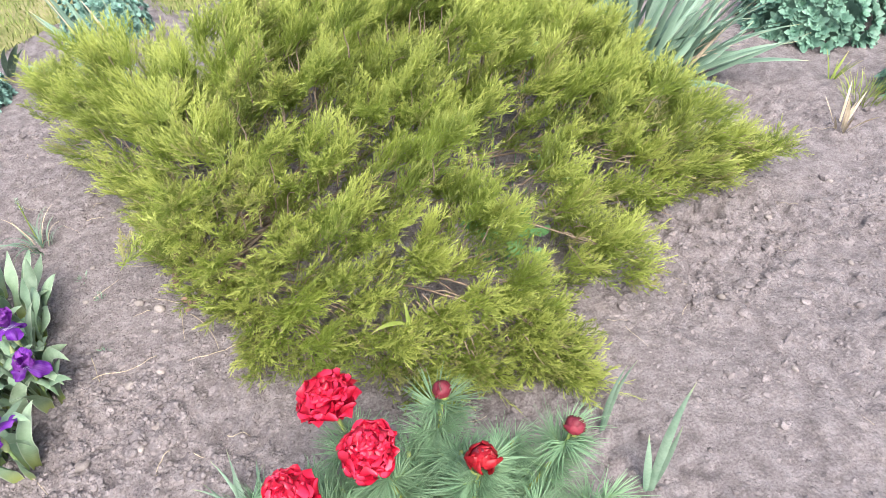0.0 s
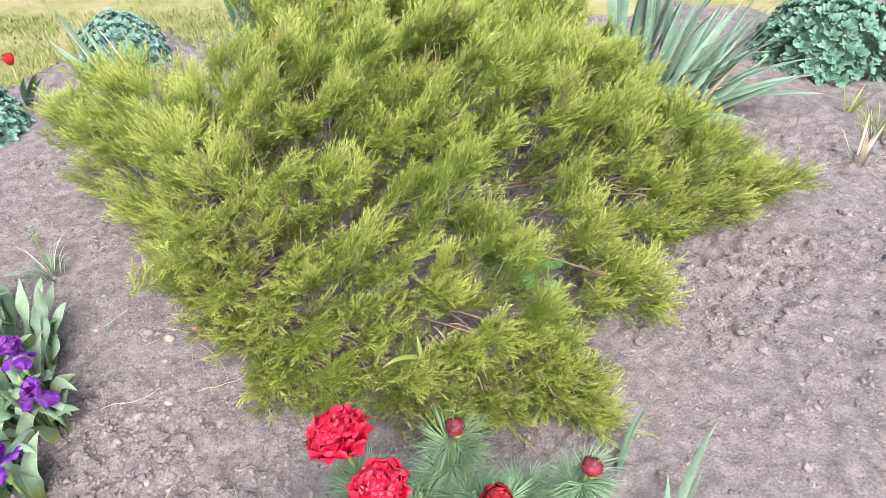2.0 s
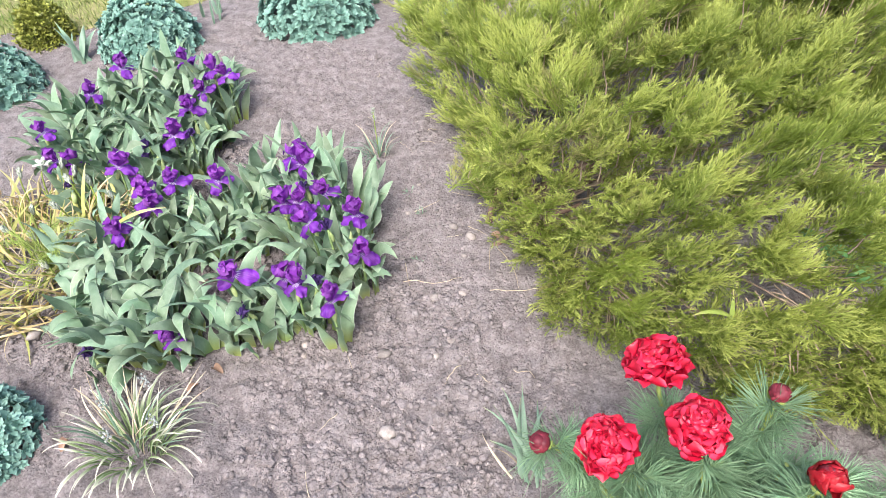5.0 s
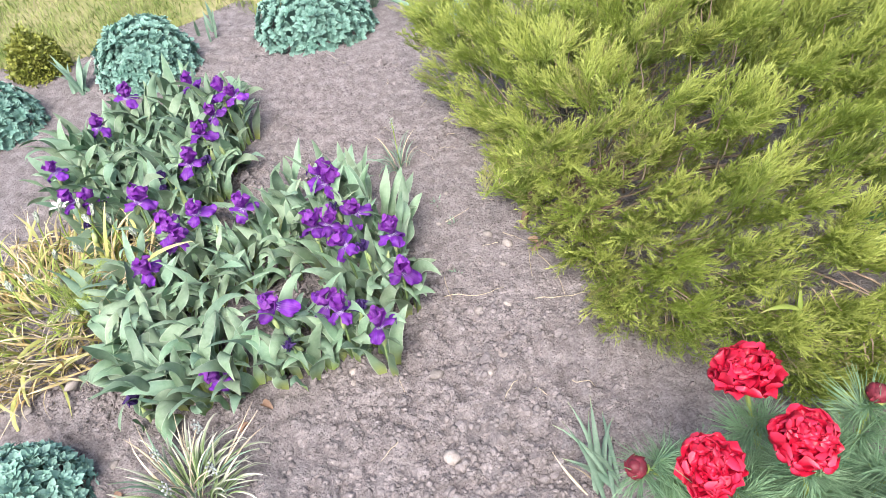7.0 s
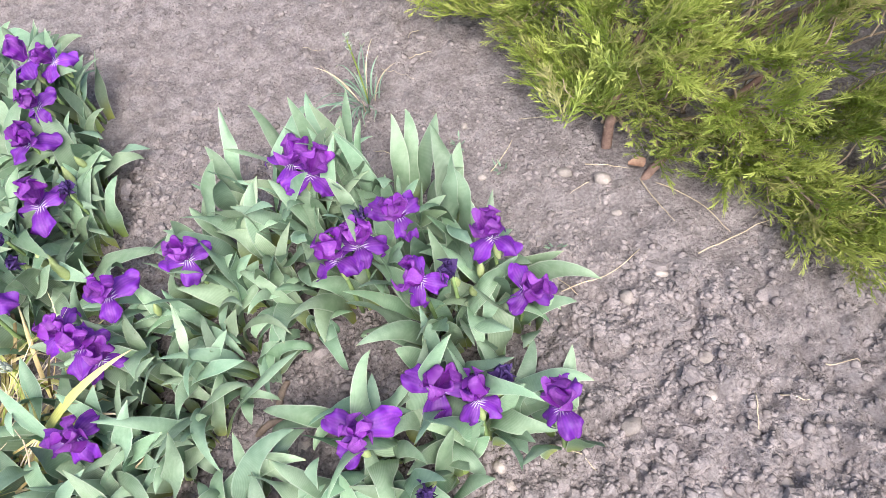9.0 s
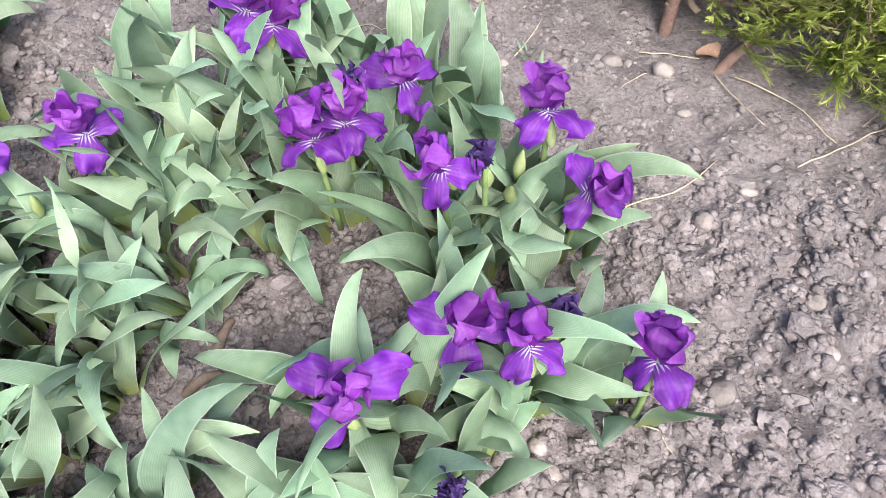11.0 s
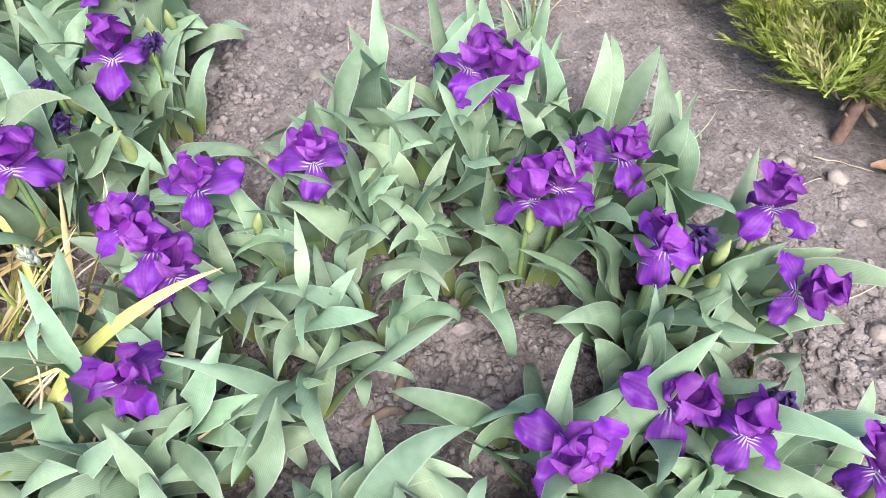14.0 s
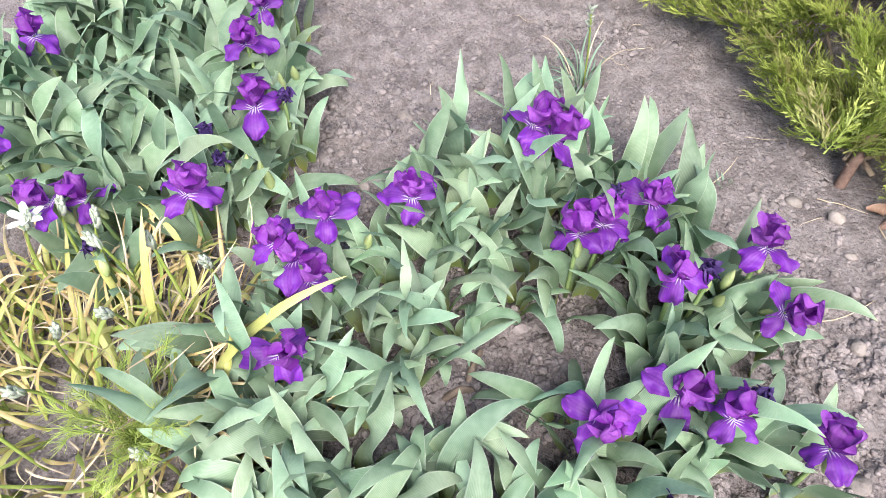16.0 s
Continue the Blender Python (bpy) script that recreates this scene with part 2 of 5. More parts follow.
def vnoise(x, y):
    xi, yi = np.floor(x).astype(int), np.floor(y).astype(int)
    fx, fy = x - xi, y - yi
    fx, fy = fx * fx * (3 - 2 * fx), fy * fy * (3 - 2 * fy)
    a, b = xi % 256, yi % 256
    return (LATTICE[a, b] * (1 - fx) + LATTICE[a + 1, b] * fx) * (1 - fy) + (LATTICE[a, b + 1] * (1 - fx) + LATTICE[a + 1, b + 1] * fx) * fy


def ground_z(x, y):
    """Height of the raked soil: low swells, clumps and crumbs."""
    x, y = np.asarray(x, float), np.asarray(y, float)
    out = np.maximum.reduce([-1.62 - x, x - 1.35, 0.30 - y, y - 1.92, 0 * x])
    tilled = np.clip(1 - out / 0.3, 0, 1)
    z = 0.018 * (vnoise(x * 3 + 40, y * 3 + 40) - 0.5) + tilled * 0.012 * (vnoise(x * 11 + 9, y * 11 + 70) - 0.5)
    rough = np.clip(vnoise(x * 2.3 + 5, y * 2.3 + 15) * 2.4 - 0.62, 0.15, 1) * tilled
    u, w = 0.83 * x + 0.56 * y, 0.83 * y - 0.56 * x
    bx, by = 0.35 * vnoise(x * 19 + 50, y * 19 + 8), 0.35 * vnoise(x * 19 + 4, y * 19 + 61)
    z += rough * 0.021 * (np.abs(vnoise(u * 25 + 17 + 3 * bx, w * 25 + 3 + 3 * by) - 0.5) * 2 - 0.4)
    z += rough * 0.007 * (vnoise(x * 41 + u * 9, w * 43 + 33) - 0.5)
    crust = np.clip(vnoise(u * 4.3 + 60, w * 4.3 + 2) * 2.6 - 0.80, 0.2, 1) * tilled
    z += crust * 0.0135 * (np.abs(2 * vnoise(u * 47 + 7 + 4 * by, w * 45 + 90 + 4 * bx) - 1) - 0.4)
    u2, w2 = 0.5 * x + 0.87 * y, 0.5 * y - 0.87 * x
    z += crust * 0.0100 * (np.abs(2 * vnoise(u2 * 78 + 31, w2 * 82 + 11) - 1) - 0.4)
    fade = np.clip(3.6 - np.hypot(x + 0.3, y - 1.3), 0, 1)
    return z * fade


def gz(x, y):
    return float(ground_z(x, y))


def turn_about(v, axis, ang):
    c, s = np.cos(ang)[:, None], np.sin(ang)[:, None]
    return v * c + np.cross(axis, v) * s + axis * (axis * v).sum(1)[:, None] * (1 - c)


def blade(L, W, az, a0, a1, drift=0.0, tw0=0.0, tw1=0.0, n=10, p=1.3, thick=0.0014, cup=0.12, shape="sword", wave=0.0, hook=0.0, cross=3, edge=0.0):
    """A leaf from the origin: verts, quads, attributes. Angles in radians from the upright; drift turns its heading on the way."""
    s = np.linspace(0, 1, n)
    ang, head = a0 + (a1 - a0) * s**p + hook * s**4, az + drift * s**1.5
    t = np.stack([np.sin(ang) * np.cos(head), np.sin(ang) * np.sin(head), np.cos(ang)], 1)
    pts = np.r_[[[0, 0, 0]], np.cumsum((t[1:] + t[:-1]) / 2, 0) * L / (n - 1)]
    side = np.stack([-np.sin(head), np.cos(head), 0 * head], 1)
    side = turn_about(side, t, tw0 + (tw1 - tw0) * s + wave * np.sin(s * 9))
    nor = np.cross(side, t)
    if shape == "sword":
        w = W * (0.62 + 0.38 * np.sin(np.pi * np.minimum(s * 1.05, 1))) * (1 - s**3.2) ** 0.9
    elif shape == "iris":
        w = W * (0.46 + 0.54 * np.sin(np.pi / 2 * np.clip(s / 0.55, 0, 1)) ** 1.3) * (1 - s**3.0) ** 0.85
    elif shape == "strap":
        w = W * (0.75 + 0.25 * np.sin(np.pi * s)) * (1 - s**6)
    else:
        w = W * np.sin(np.pi * (s * 0.93 + 0.05)) ** 0.7 * (0.35 + 0.65 * s)
    w = np.maximum(w, 0.0006) / 2
    q = np.linspace(-1, 1, cross)
    ph = R.rand(3) * 6.28
    wob = edge * np.sin(np.pi * s) * np.minimum(w / 0.008, 1.2)
    lift = cup * 2 * w[:, None] * (q[None] ** 2 - 1) + np.abs(q[None]) ** 1.5 * wob[:, None] * np.sin(s[:, None] * 9 + np.where(q[None] > 0, ph[1], ph[2]))
    top = pts[:, None] + side[:, None] * (w[:, None] * q[None])[..., None] + nor[:, None] * lift[..., None]
    low = top - nor[:, None] * (thick * (1 - 0.8 * s)[:, None] * (1.02 - q[None] ** 2))[..., None]
    v = np.concatenate([top.reshape(-1, 3), low.reshape(-1, 3)])
    k = (np.arange(n - 1)[:, None] * cross + np.arange(cross - 1)[None]).ravel()
    f = np.c_[k, k + 1, k + 1 + cross, k + cross]
    f = np.concatenate([f, f[:, ::-1] + cross * n])
    streak = 0.55 * np.abs(np.sin(s * 2 + ph[0]))[:, None] + (0.9 - 0.55 * np.abs(np.sin(s * 2 + ph[0])))[:, None] * np.abs(q[None])
    return v, f, {"along": np.tile(np.repeat(s, cross), 2), "streak": np.tile(streak.ravel(), 2), "across": np.tile(q, 2 * n)}


def leaf_mesh(name, material, **kw):
    v, f, a = blade(**kw)
    return np_mesh(name, v, f, material, a)


def tube_arrays(pts, radii, sides=6):
    pts = np.asarray(pts, float)
    radii = np.broadcast_to(np.asarray(radii, float), len(pts))
    t = np.gradient(pts, axis=0)
    t /= np.linalg.norm(t, axis=1)[:, None] + 1e-9
    ref = np.where(np.abs(t[:, 2:3]) > 0.9, [[1.0, 0, 0]], [[0, 0, 1.0]])
    u = np.cross(t, ref)
    u /= np.linalg.norm(u, axis=1)[:, None] + 1e-9
    w = np.cross(t, u)
    a = np.arange(sides) * 2 * np.pi / sides
    ring = u[:, None] * np.cos(a)[None, :, None] + w[:, None] * np.sin(a)[None, :, None]
    v = (pts[:, None] + ring * radii[:, None, None]).reshape(-1, 3)
    k = (np.arange(len(pts) - 1) * sides)[:, None]
    i = np.arange(sides)[None]
    j = (i + 1) % sides
    f = np.stack([k + i, k + j, k + sides + j, k + sides + i], -1).reshape(-1, 4)
    return v, f


def tube(name, pts, radii, material, sides=6):
    v, f = tube_arrays(pts, radii, sides)
    m = len(pts)
    caps = [np.arange(sides)[::-1][None], (np.arange(sides) + (m - 1) * sides)[None]]
    return np_mesh(name, v, [f, *caps], material)


def bezier(p0, p1, p2, p3, n=14):
    s = np.linspace(0, 1, n)[:, None]
    p0, p1, p2, p3 = (np.asarray(p, float) for p in (p0, p1, p2, p3))
    return p0 * (1 - s)**3 + 3 * p1 * s * (1 - s)**2 + 3 * p2 * s * s * (1 - s) + p3 * s**3


def join(blocks):
    """Joins (verts, faces, attrs) blocks whose faces are all of one size."""
    vs, fs, at, k = [], [], {}, 0
    for v, f, a in blocks:
        vs.append(v)
        fs.append(np.asarray(f) + k)
        for key, val in a.items():
            at.setdefault(key, []).append(val)
        k += len(v)
    return np.concatenate(vs), np.concatenate(fs), {key: np.concatenate(val) for key, val in at.items()}


def petal(L, W, bend, cup=0.25, ruffle=0.004, freq=7.0, nu=8, nv=7, base=0.3, tip=1.0, beard=False, notch=0.0):
    """A petal from the origin along +x, then bent: bend(s) is its angle above the level."""
    s = 1 - (1 - np.linspace(0, 1, nu)) ** 1.5
    ang = bend(s)
    ds = np.diff(s) * L
    px = np.r_[0, np.cumsum((np.cos(ang[1:]) + np.cos(ang[:-1])) / 2 * ds)]
    pz = np.r_[0, np.cumsum((np.sin(ang[1:]) + np.sin(ang[:-1])) / 2 * ds)]
    q = np.linspace(-1, 1, nv)
    w = W / 2 * (base + (1 - base) * np.sin(np.pi / 2 * np.clip(s / 0.66, 0, 1)) ** 1.2) * np.sqrt(np.clip(1 - (np.clip(s - 0.66, 0, 1) / 0.342) ** 2, 0.004, 1))
    S, Q = np.meshgrid(s, q, indexing="ij")
    ph = R.rand(3) * 6
    lift = cup * (w[:, None] * Q**2) + ruffle * S**1.5 * np.sqrt(np.clip(w[:, None] / W * 2.2, 0.1, 1)) * (np.abs(Q) ** 1.5 * np.sin(S * freq + ph[0] + Q * 2) + 0.5 * np.sin(Q * 5 + ph[1]) * S)
    x = px[:, None] - lift * np.sin(ang)[:, None] - notch * (1 - Q**2) * (S**4) * L
    z = pz[:, None] + lift * np.cos(ang)[:, None]
    y = w[:, None] * Q
    v = np.stack([x, y, z], -1).reshape(-1, 3)
    i, j = np.meshgrid(np.arange(nu - 1), np.arange(nv - 1), indexing="ij")
    k = (i * nv + j).ravel()
    f = np.c_[k, k + nv, k + nv + 1, k + 1]
    at = {"along": S.ravel(), "streak": (0.5 + 0.5 * np.sin(Q * 5 + ph[2])).ravel(), "across": Q.ravel()}
    if beard:
        at["beard"] = (np.clip(1.3 - S / 0.36, 0, 1) * (0.62 + 0.38 * np.sin(Q * 16 + ph[1])) * (1 - 0.35 * np.abs(Q))).ravel()
    return v, f, at


def ball(rx, ry, rz, nu=7, nv=9, bumpy=0.0):
    th = np.linspace(0.001, np.pi - 0.001, nu)
    ph = np.arange(nv) * 2 * np.pi / nv
    T, P = np.meshgrid(th, ph, indexing="ij")
    r = 1 + bumpy * R.uniform(-1, 1, T.shape)
    v = np.stack([rx * r * np.sin(T) * np.cos(P), ry * r * np.sin(T) * np.sin(P), rz * r * np.cos(T)], -1).reshape(-1, 3)
    i, j = np.meshgrid(np.arange(nu - 1), np.arange(nv), indexing="ij")
    a, b = (i * nv + j).ravel(), (i * nv + (j + 1) % nv).ravel()
    return v, np.c_[a, a + nv, b + nv, b]


# ---- ground ----
def axis_steps(lo, hi, step, far):
    core = np.arange(lo, hi + step / 2, step)
    out = np.cumsum(step * 1.35 ** np.arange(1, 40))
    out = out[out < far]
    return np.r_[lo - out[::-1], core, hi + out]


def grid_mesh(name, xs, ys, material):
    X, Y = np.meshgrid(xs, ys, indexing="ij")
    v = np.stack([X, Y, ground_z(X, Y)], -1).reshape(-1, 3)
    n = len(ys)
    i, j = np.meshgrid(np.arange(len(xs) - 1), np.arange(n - 1), indexing="ij")
    k = (i * n + j).ravel()
    return np_mesh(name, v, np.c_[k, k + n, k + n + 1, k + 1], material)


ground = tagged(new("ground", grid_mesh("ground", axis_steps(-1.62, 1.35, 0.0075, 400), axis_steps(0.30, 1.92, 0.0075, 400), SOIL)),
                "dry grey-brown raked garden soil with clods", "soil", kind="structure")


def lawn_edge(x):
    x = np.asarray(x, float)
    y = np.where(x < -1.0, 1.66 + 0.79 * (x + 2.31), 2.70 + 0.02 * (x + 1.0))
    return np.maximum(y, -0.6) + 0.08 * np.sin(x * 9) + 0.05 * np.sin(x * 23 + 1)


def inside(poly, x, y):
    poly = np.asarray(poly)
    x, y = np.asarray(x), np.asarray(y)
    c = np.zeros(x.shape, bool)
    for (x0, y0), (x1, y1) in zip(poly, np.roll(poly, -1, 0)):
        c ^= ((y0 > y) != (y1 > y)) & (x < (x1 - x0) * (y - y0) / (y1 - y0 + 1e-12) + x0)
    return c


def lawn():
    xs = np.r_[-60, -30, -15, -8, np.arange(-5, 2.6, 0.05), 5, 15, 30, 60]
    rows = np.r_[0, 0.05, 0.12, 0.3, 0.7, 1.5, 4, 10, 30, 100]
    X = np.repeat(xs[:, None], len(rows), 1)
    Y = lawn_edge(xs)[:, None] + rows[None]
    Z = ground_z(X, Y) + np.where(rows == 0, -0.012, 0.008)[None]
    n = len(rows)
    i, j = np.meshgrid(np.arange(len(xs) - 1), np.arange(n - 1), indexing="ij")
    k = (i * n + j).ravel()
    turf = mat("turf", (0.17, 0.19, 0.06), (0.34, 0.30, 0.17), 3, 0.9, 0.8, 200, 0, spec=0.1, detail=7)
    ob = new("lawn", np_mesh("lawn", np.stack([X, Y, Z], -1).reshape(-1, 3), np.c_[k, k + n, k + n + 1, k + 1], turf))
    tagged(ob, "thin yellow-green lawn turf beyond the bed", "lawn", kind="structure")
    m = 60000
    x, y = R.uniform(-4.6, 1.9, m), R.uniform(-0.2, 4.4, m)
    x[:42000], y[:42000] = R.uniform(-3.0, -0.7, 42000), R.uniform(0.9, 2.9, 42000)
    keep = (y > lawn_edge(x) - 0.05 * R.rand(m)) & (vnoise(x * 4 + 3, y * 4 + 8) + R.rand(m) * 0.7 > 0.55)
    x, y = x[keep], y[keep]
    m = len(x)
    h, az, lean = R.uniform(0.015, 0.045, m), R.uniform(0, 6.28, m), R.uniform(0.2, 1.2, m)
    d = np.stack([np.cos(az) * np.sin(lean), np.sin(az) * np.sin(lean), np.cos(lean)], 1)
    sd = np.stack([-np.sin(az), np.cos(az), 0 * az], 1) * 0.0016
    b = np.stack([x, y, ground_z(x, y) + 0.004], 1)
    mid = b + d * (h * 0.6)[:, None]
    tip = b + d * h[:, None] * 1.1 - np.array([0, 0, 1.0]) * (h * 0.15)[:, None]
    v = np.stack([b - sd, b + sd, mid + sd * 0.8, mid - sd * 0.8, tip], 1).reshape(-1, 3)
    k = np.arange(m)[:, None] * 5
    ob = new("grass", np_mesh("grass", v, [np.c_[k, k + 1, k + 2, k + 3], np.c_[k + 3, k + 2, k + 4]], GRASS))
    tagged(ob, "short yellow-green spring grass blades", "grass", kind="stuff")


lawn()


def lumps(count, region, smin, smax, power, squash=0.7, simple=False):
    """Irregular many-faced crumbs, half sunk in the soil."""
    if simple:
        iv = np.array([(1, 0, -0.3), (-1, 0, -0.3), (0, 1, -0.3), (0, -1, -0.3), (0, 0, 1)], float)
        fc = np.array([(0, 2, 4), (2, 1, 4), (1, 3, 4), (3, 0, 4)])
    else:
        bm = bmesh.new()
        bmesh.ops.create_icosphere(bm, subdivisions=2 if smax > 0.0095 else 1, radius=1)
        iv = np.array([p.co for p in bm.verts])
        fc = np.array([[p.index for p in face.verts] for face in bm.faces])
        bm.free()
        iv[:, 2] = np.maximum(iv[:, 2], -0.35)
    x0, x1, y0, y1 = region
    x, y = R.uniform(x0, x1, count), R.uniform(y0, y1, count)
    dens = vnoise(x * 2.3 + 5, y * 2.3 + 15) * 2.0 - 0.62 + 0.8 * (vnoise(x * 9, y * 9) - 0.5)
    dens = np.maximum(dens, 0.22 if smax < 0.009 else 0.06) if not simple else 0.35 + 0.6 * dens
    keep = (dens > R.uniform(0.0, 1.0, count)) & (y < lawn_edge(x))
    for poly in HIDDEN:
        keep &= ~inside(poly, x, y)
    x, y = x[keep], y[keep]
    m = len(x)
    size = smin + (smax - smin) * R.rand(m) ** power
    rough = R.uniform(0.78, 1.18, (m, len(iv)))
    for octave, share in ((1.9, 0.26), (3.8, 0.22)):
        wave_dir = R.normal(size=(m, 3)) * octave
        rough += share * np.sin(wave_dir @ iv.T + R.uniform(0, 6.28, (m, 1)))
    jit = iv[None] * np.maximum(rough, 0.35)[..., None] * size[:, None, None] * np.stack([R.uniform(0.8, 1.35, m), R.uniform(0.8, 1.2, m), squash * R.uniform(0.55, 1.25, m)], 1)[:, None]
    a = R.uniform(0, 6.28, m)
    rot = np.stack([np.stack([np.cos(a), -np.sin(a), 0 * a], 1), np.stack([np.sin(a), np.cos(a), 0 * a], 1), np.stack([0 * a, 0 * a, 1 + 0 * a], 1)], 1)
    v = np.einsum("mij,mkj->mki", rot, jit) + np.stack([x, y, ground_z(x, y) - size * (0.02 if simple else 0.16)], 1)[:, None]
    f = (fc[None] + np.arange(m)[:, None, None] * len(iv)).reshape(-1, 3)
    return v.reshape(-1, 3), f


HIDDEN = [[(-0.45, 1.05), (0.1, 0.98), (0.5, 1.4), (0.55, 2.1), (-0.6, 2.1), (-0.7, 1.5)], [(-1.55, 1.05), (-1.35, 1.05), (-1.38, 1.3), (-1.55, 1.3)]]
for nm, cnt, reg, lo, hi, pw in (("soil_crumbs", 90000, (-1.5, 1.2, 0.25, 1.9), 0.0011, 0.0034, 1.5),
                                 ("soil_clods", 26000, (-1.25, -0.2, 0.45, 1.30), 0.0016, 0.0062, 1.7),
                                 ("soil_clods", 30000, (-1.4, 1.35, 0.30, 1.85), 0.0022, 0.0068, 1.6),
                                 ("soil_clods", 4000, (-2.0, 1.7, 0.15, 2.4), 0.0030, 0.0095, 2.0),
                                 ("soil_clods", 6500, (-1.3, 1.35, 0.40, 1.85), 0.0040, 0.0125, 2.4)):
    v, f = lumps(cnt, reg, lo, hi, pw, simple=nm == "soil_crumbs")
    tagged(new(nm, np_mesh(nm, v, f, CLOD, smooth=0.005 < hi < 0.009)), "loose grey-brown crumbs of dry soil", "soil clods", kind="stuff")


# ---- juniper ----
def plume_arrays(seed, per=13, share=0.2, girth=0.0100):
    """A feathery spray, one unit long along +x, up +z: slender stalks set with short scale-leaved nubs."""
    r = np.random.RandomState(seed)
    stalks, nubs = [], []

    def heading(ang, el):
        return np.array([np.cos(ang) * np.cos(el), np.sin(ang) * np.cos(el), np.sin(el)])

    axis = lambda s: np.array([s, 0.10 * np.sin(s * 2.2 + seed), 0.16 * s * s])
    for k in range(3):
        stalks.append((axis(k / 3), axis((k + 1.1) / 3), 0.018, k / 3, (k + 1) / 3))
    count = 9
    for k in range(count):
        s = 0.08 + 0.9 * k / (count - 1)
        p = axis(s)
        ang = (1 if k % 2 else -1) * r.uniform(0.35, 0.8) * (1 - 0.3 * s)
        el = r.uniform(-0.2, 0.6)
        d = heading(ang, el)
        length = (0.33 * (1 - 0.40 * s) + 0.06) * r.uniform(0.8, 1.25)
        stalks.append((p, p + d * length, 0.012, s * 0.7, s * 0.7 + 0.3))
        for j in range(per):
            u = 0.10 + 0.95 * j / per
            a2, e2 = ang + (1 if j % 2 else -1) * r.uniform(0.08, 0.5), el + r.uniform(-0.3, 0.45)
            q = p + d * length * u
            nubs.append((q, q + heading(a2, e2) * r.uniform(0.12, 0.25) * (1.1 - 0.4 * u), girth, s * 0.75 + 0.3 * u, s * 0.75 + 0.3 * u + 0.12))

    def frame_of(segs):
        p0, p1 = np.array([g[0] for g in segs]), np.array([g[1] for g in segs])
        rad = np.array([g[2] for g in segs])[:, None]
        d = (p1 - p0) / np.linalg.norm(p1 - p0, axis=1)[:, None]
        u = np.cross(d, [0.31, 0.2, 0.93])
        u /= np.linalg.norm(u, axis=1)[:, None]
        w = np.cross(d, u)
        rings = [rad * (u * np.cos(t) + w * np.sin(t)) for t in (0, 2.094, 4.189)]
        return p0, p1, rings, np.array([g[3] for g in segs]), np.array([g[4] for g in segs])

    p0, p1, ring, t0, t1 = frame_of(stalks + nubs)
    n = len(p0)
    turn = r.uniform(0, 3.14, (n, 1))
    wide = ring[0] * np.cos(turn) + (ring[1] - ring[2]) / 3**0.5 * np.sin(turn)
    k = np.arange(n)[:, None] * 3
    blunt = np.arange(n)[:, None] >= len(stalks)
    blunt &= r.rand(n, 1) < share
    apex, foot = np.where(blunt, p0, p1), np.where(blunt, p1, p0)
    ta, tf = np.where(blunt[:, 0], t0, t1 + 0.1), np.where(blunt[:, 0], t1 + 0.1, t0)
    return np.stack([foot + wide, foot - wide, apex], 1).reshape(-1, 3), np.c_[k, k + 1, k + 2], np.stack([tf, tf, ta], 1).ravel()


PLUMES = [plume_arrays(k) for k in range(6)]
INNER = [plume_arrays(k + 20, 5, 0.3, 0.024) for k in range(4)]
LEADERS = [plume_arrays(k + 40, 6, 0.0, 0.010) for k in range(4)]


def unit(v):
    return v / (np.linalg.norm(v) + 1e-9)


def scatter(poly, gap, bare=(), tries=6000):
    poly = np.asarray(poly)
    p = R.uniform(poly.min(0), poly.max(0), (tries, 2))
    ok = inside(poly, p[:, 0], p[:, 1])
    for bx, by, br in bare:
        ok &= np.hypot(p[:, 0] - bx, p[:, 1] - by) > br
    p = p[ok]
    found = np.empty((0, 2))
    for q in p:
        if not len(found) or ((found - q)**2).sum(1).min() > gap * gap:
            found = np.r_[found, q[None]]
    return [(float(x), float(y)) for x, y in found]


CROWN = [(-1.00, 1.70), (-0.77, 1.51), (-0.62, 1.36), (-0.56, 1.21), (-0.535, 1.21), (-0.49, 1.245), (-0.465, 1.18), (-0.455, 1.10), (-0.38, 1.035), (-0.28, 0.98), (-0.25, 0.90), (-0.12, 0.86), (0.05, 0.83), (0.18, 0.85), (0.36, 0.86),
         (0.30, 0.97), (0.31, 1.04), (0.51, 1.11), (0.40, 1.21), (0.57, 1.31), (0.75, 1.42), (0.90, 1.52), (0.78, 1.58), (0.60, 1.60), (0.60, 1.70), (0.53, 1.90),
         (0.46, 2.15), (0.2, 2.30), (-0.20, 2.30), (-0.42, 2.08), (-0.51, 1.86), (-0.59, 1.70), (-0.78, 1.70)]
ROOT = np.array([-0.43, 1.24])


def edge_distance(x, y):
    p = np.stack([np.asarray(x, float), np.asarray(y, float)], -1)
    best = np.full(p.shape[:-1], 9.0)
    poly = np.array(CROWN)
    for a, c in zip(poly, np.roll(poly, -1, 0)):
        t = np.clip(((p - a) @ (c - a)) / ((c - a) @ (c - a)), 0, 1)
        best = np.minimum(best, np.linalg.norm(p - a - t[..., None] * (c - a), axis=-1))
    return np.where(inside(CROWN, p[..., 0], p[..., 1]), best, 0.0)


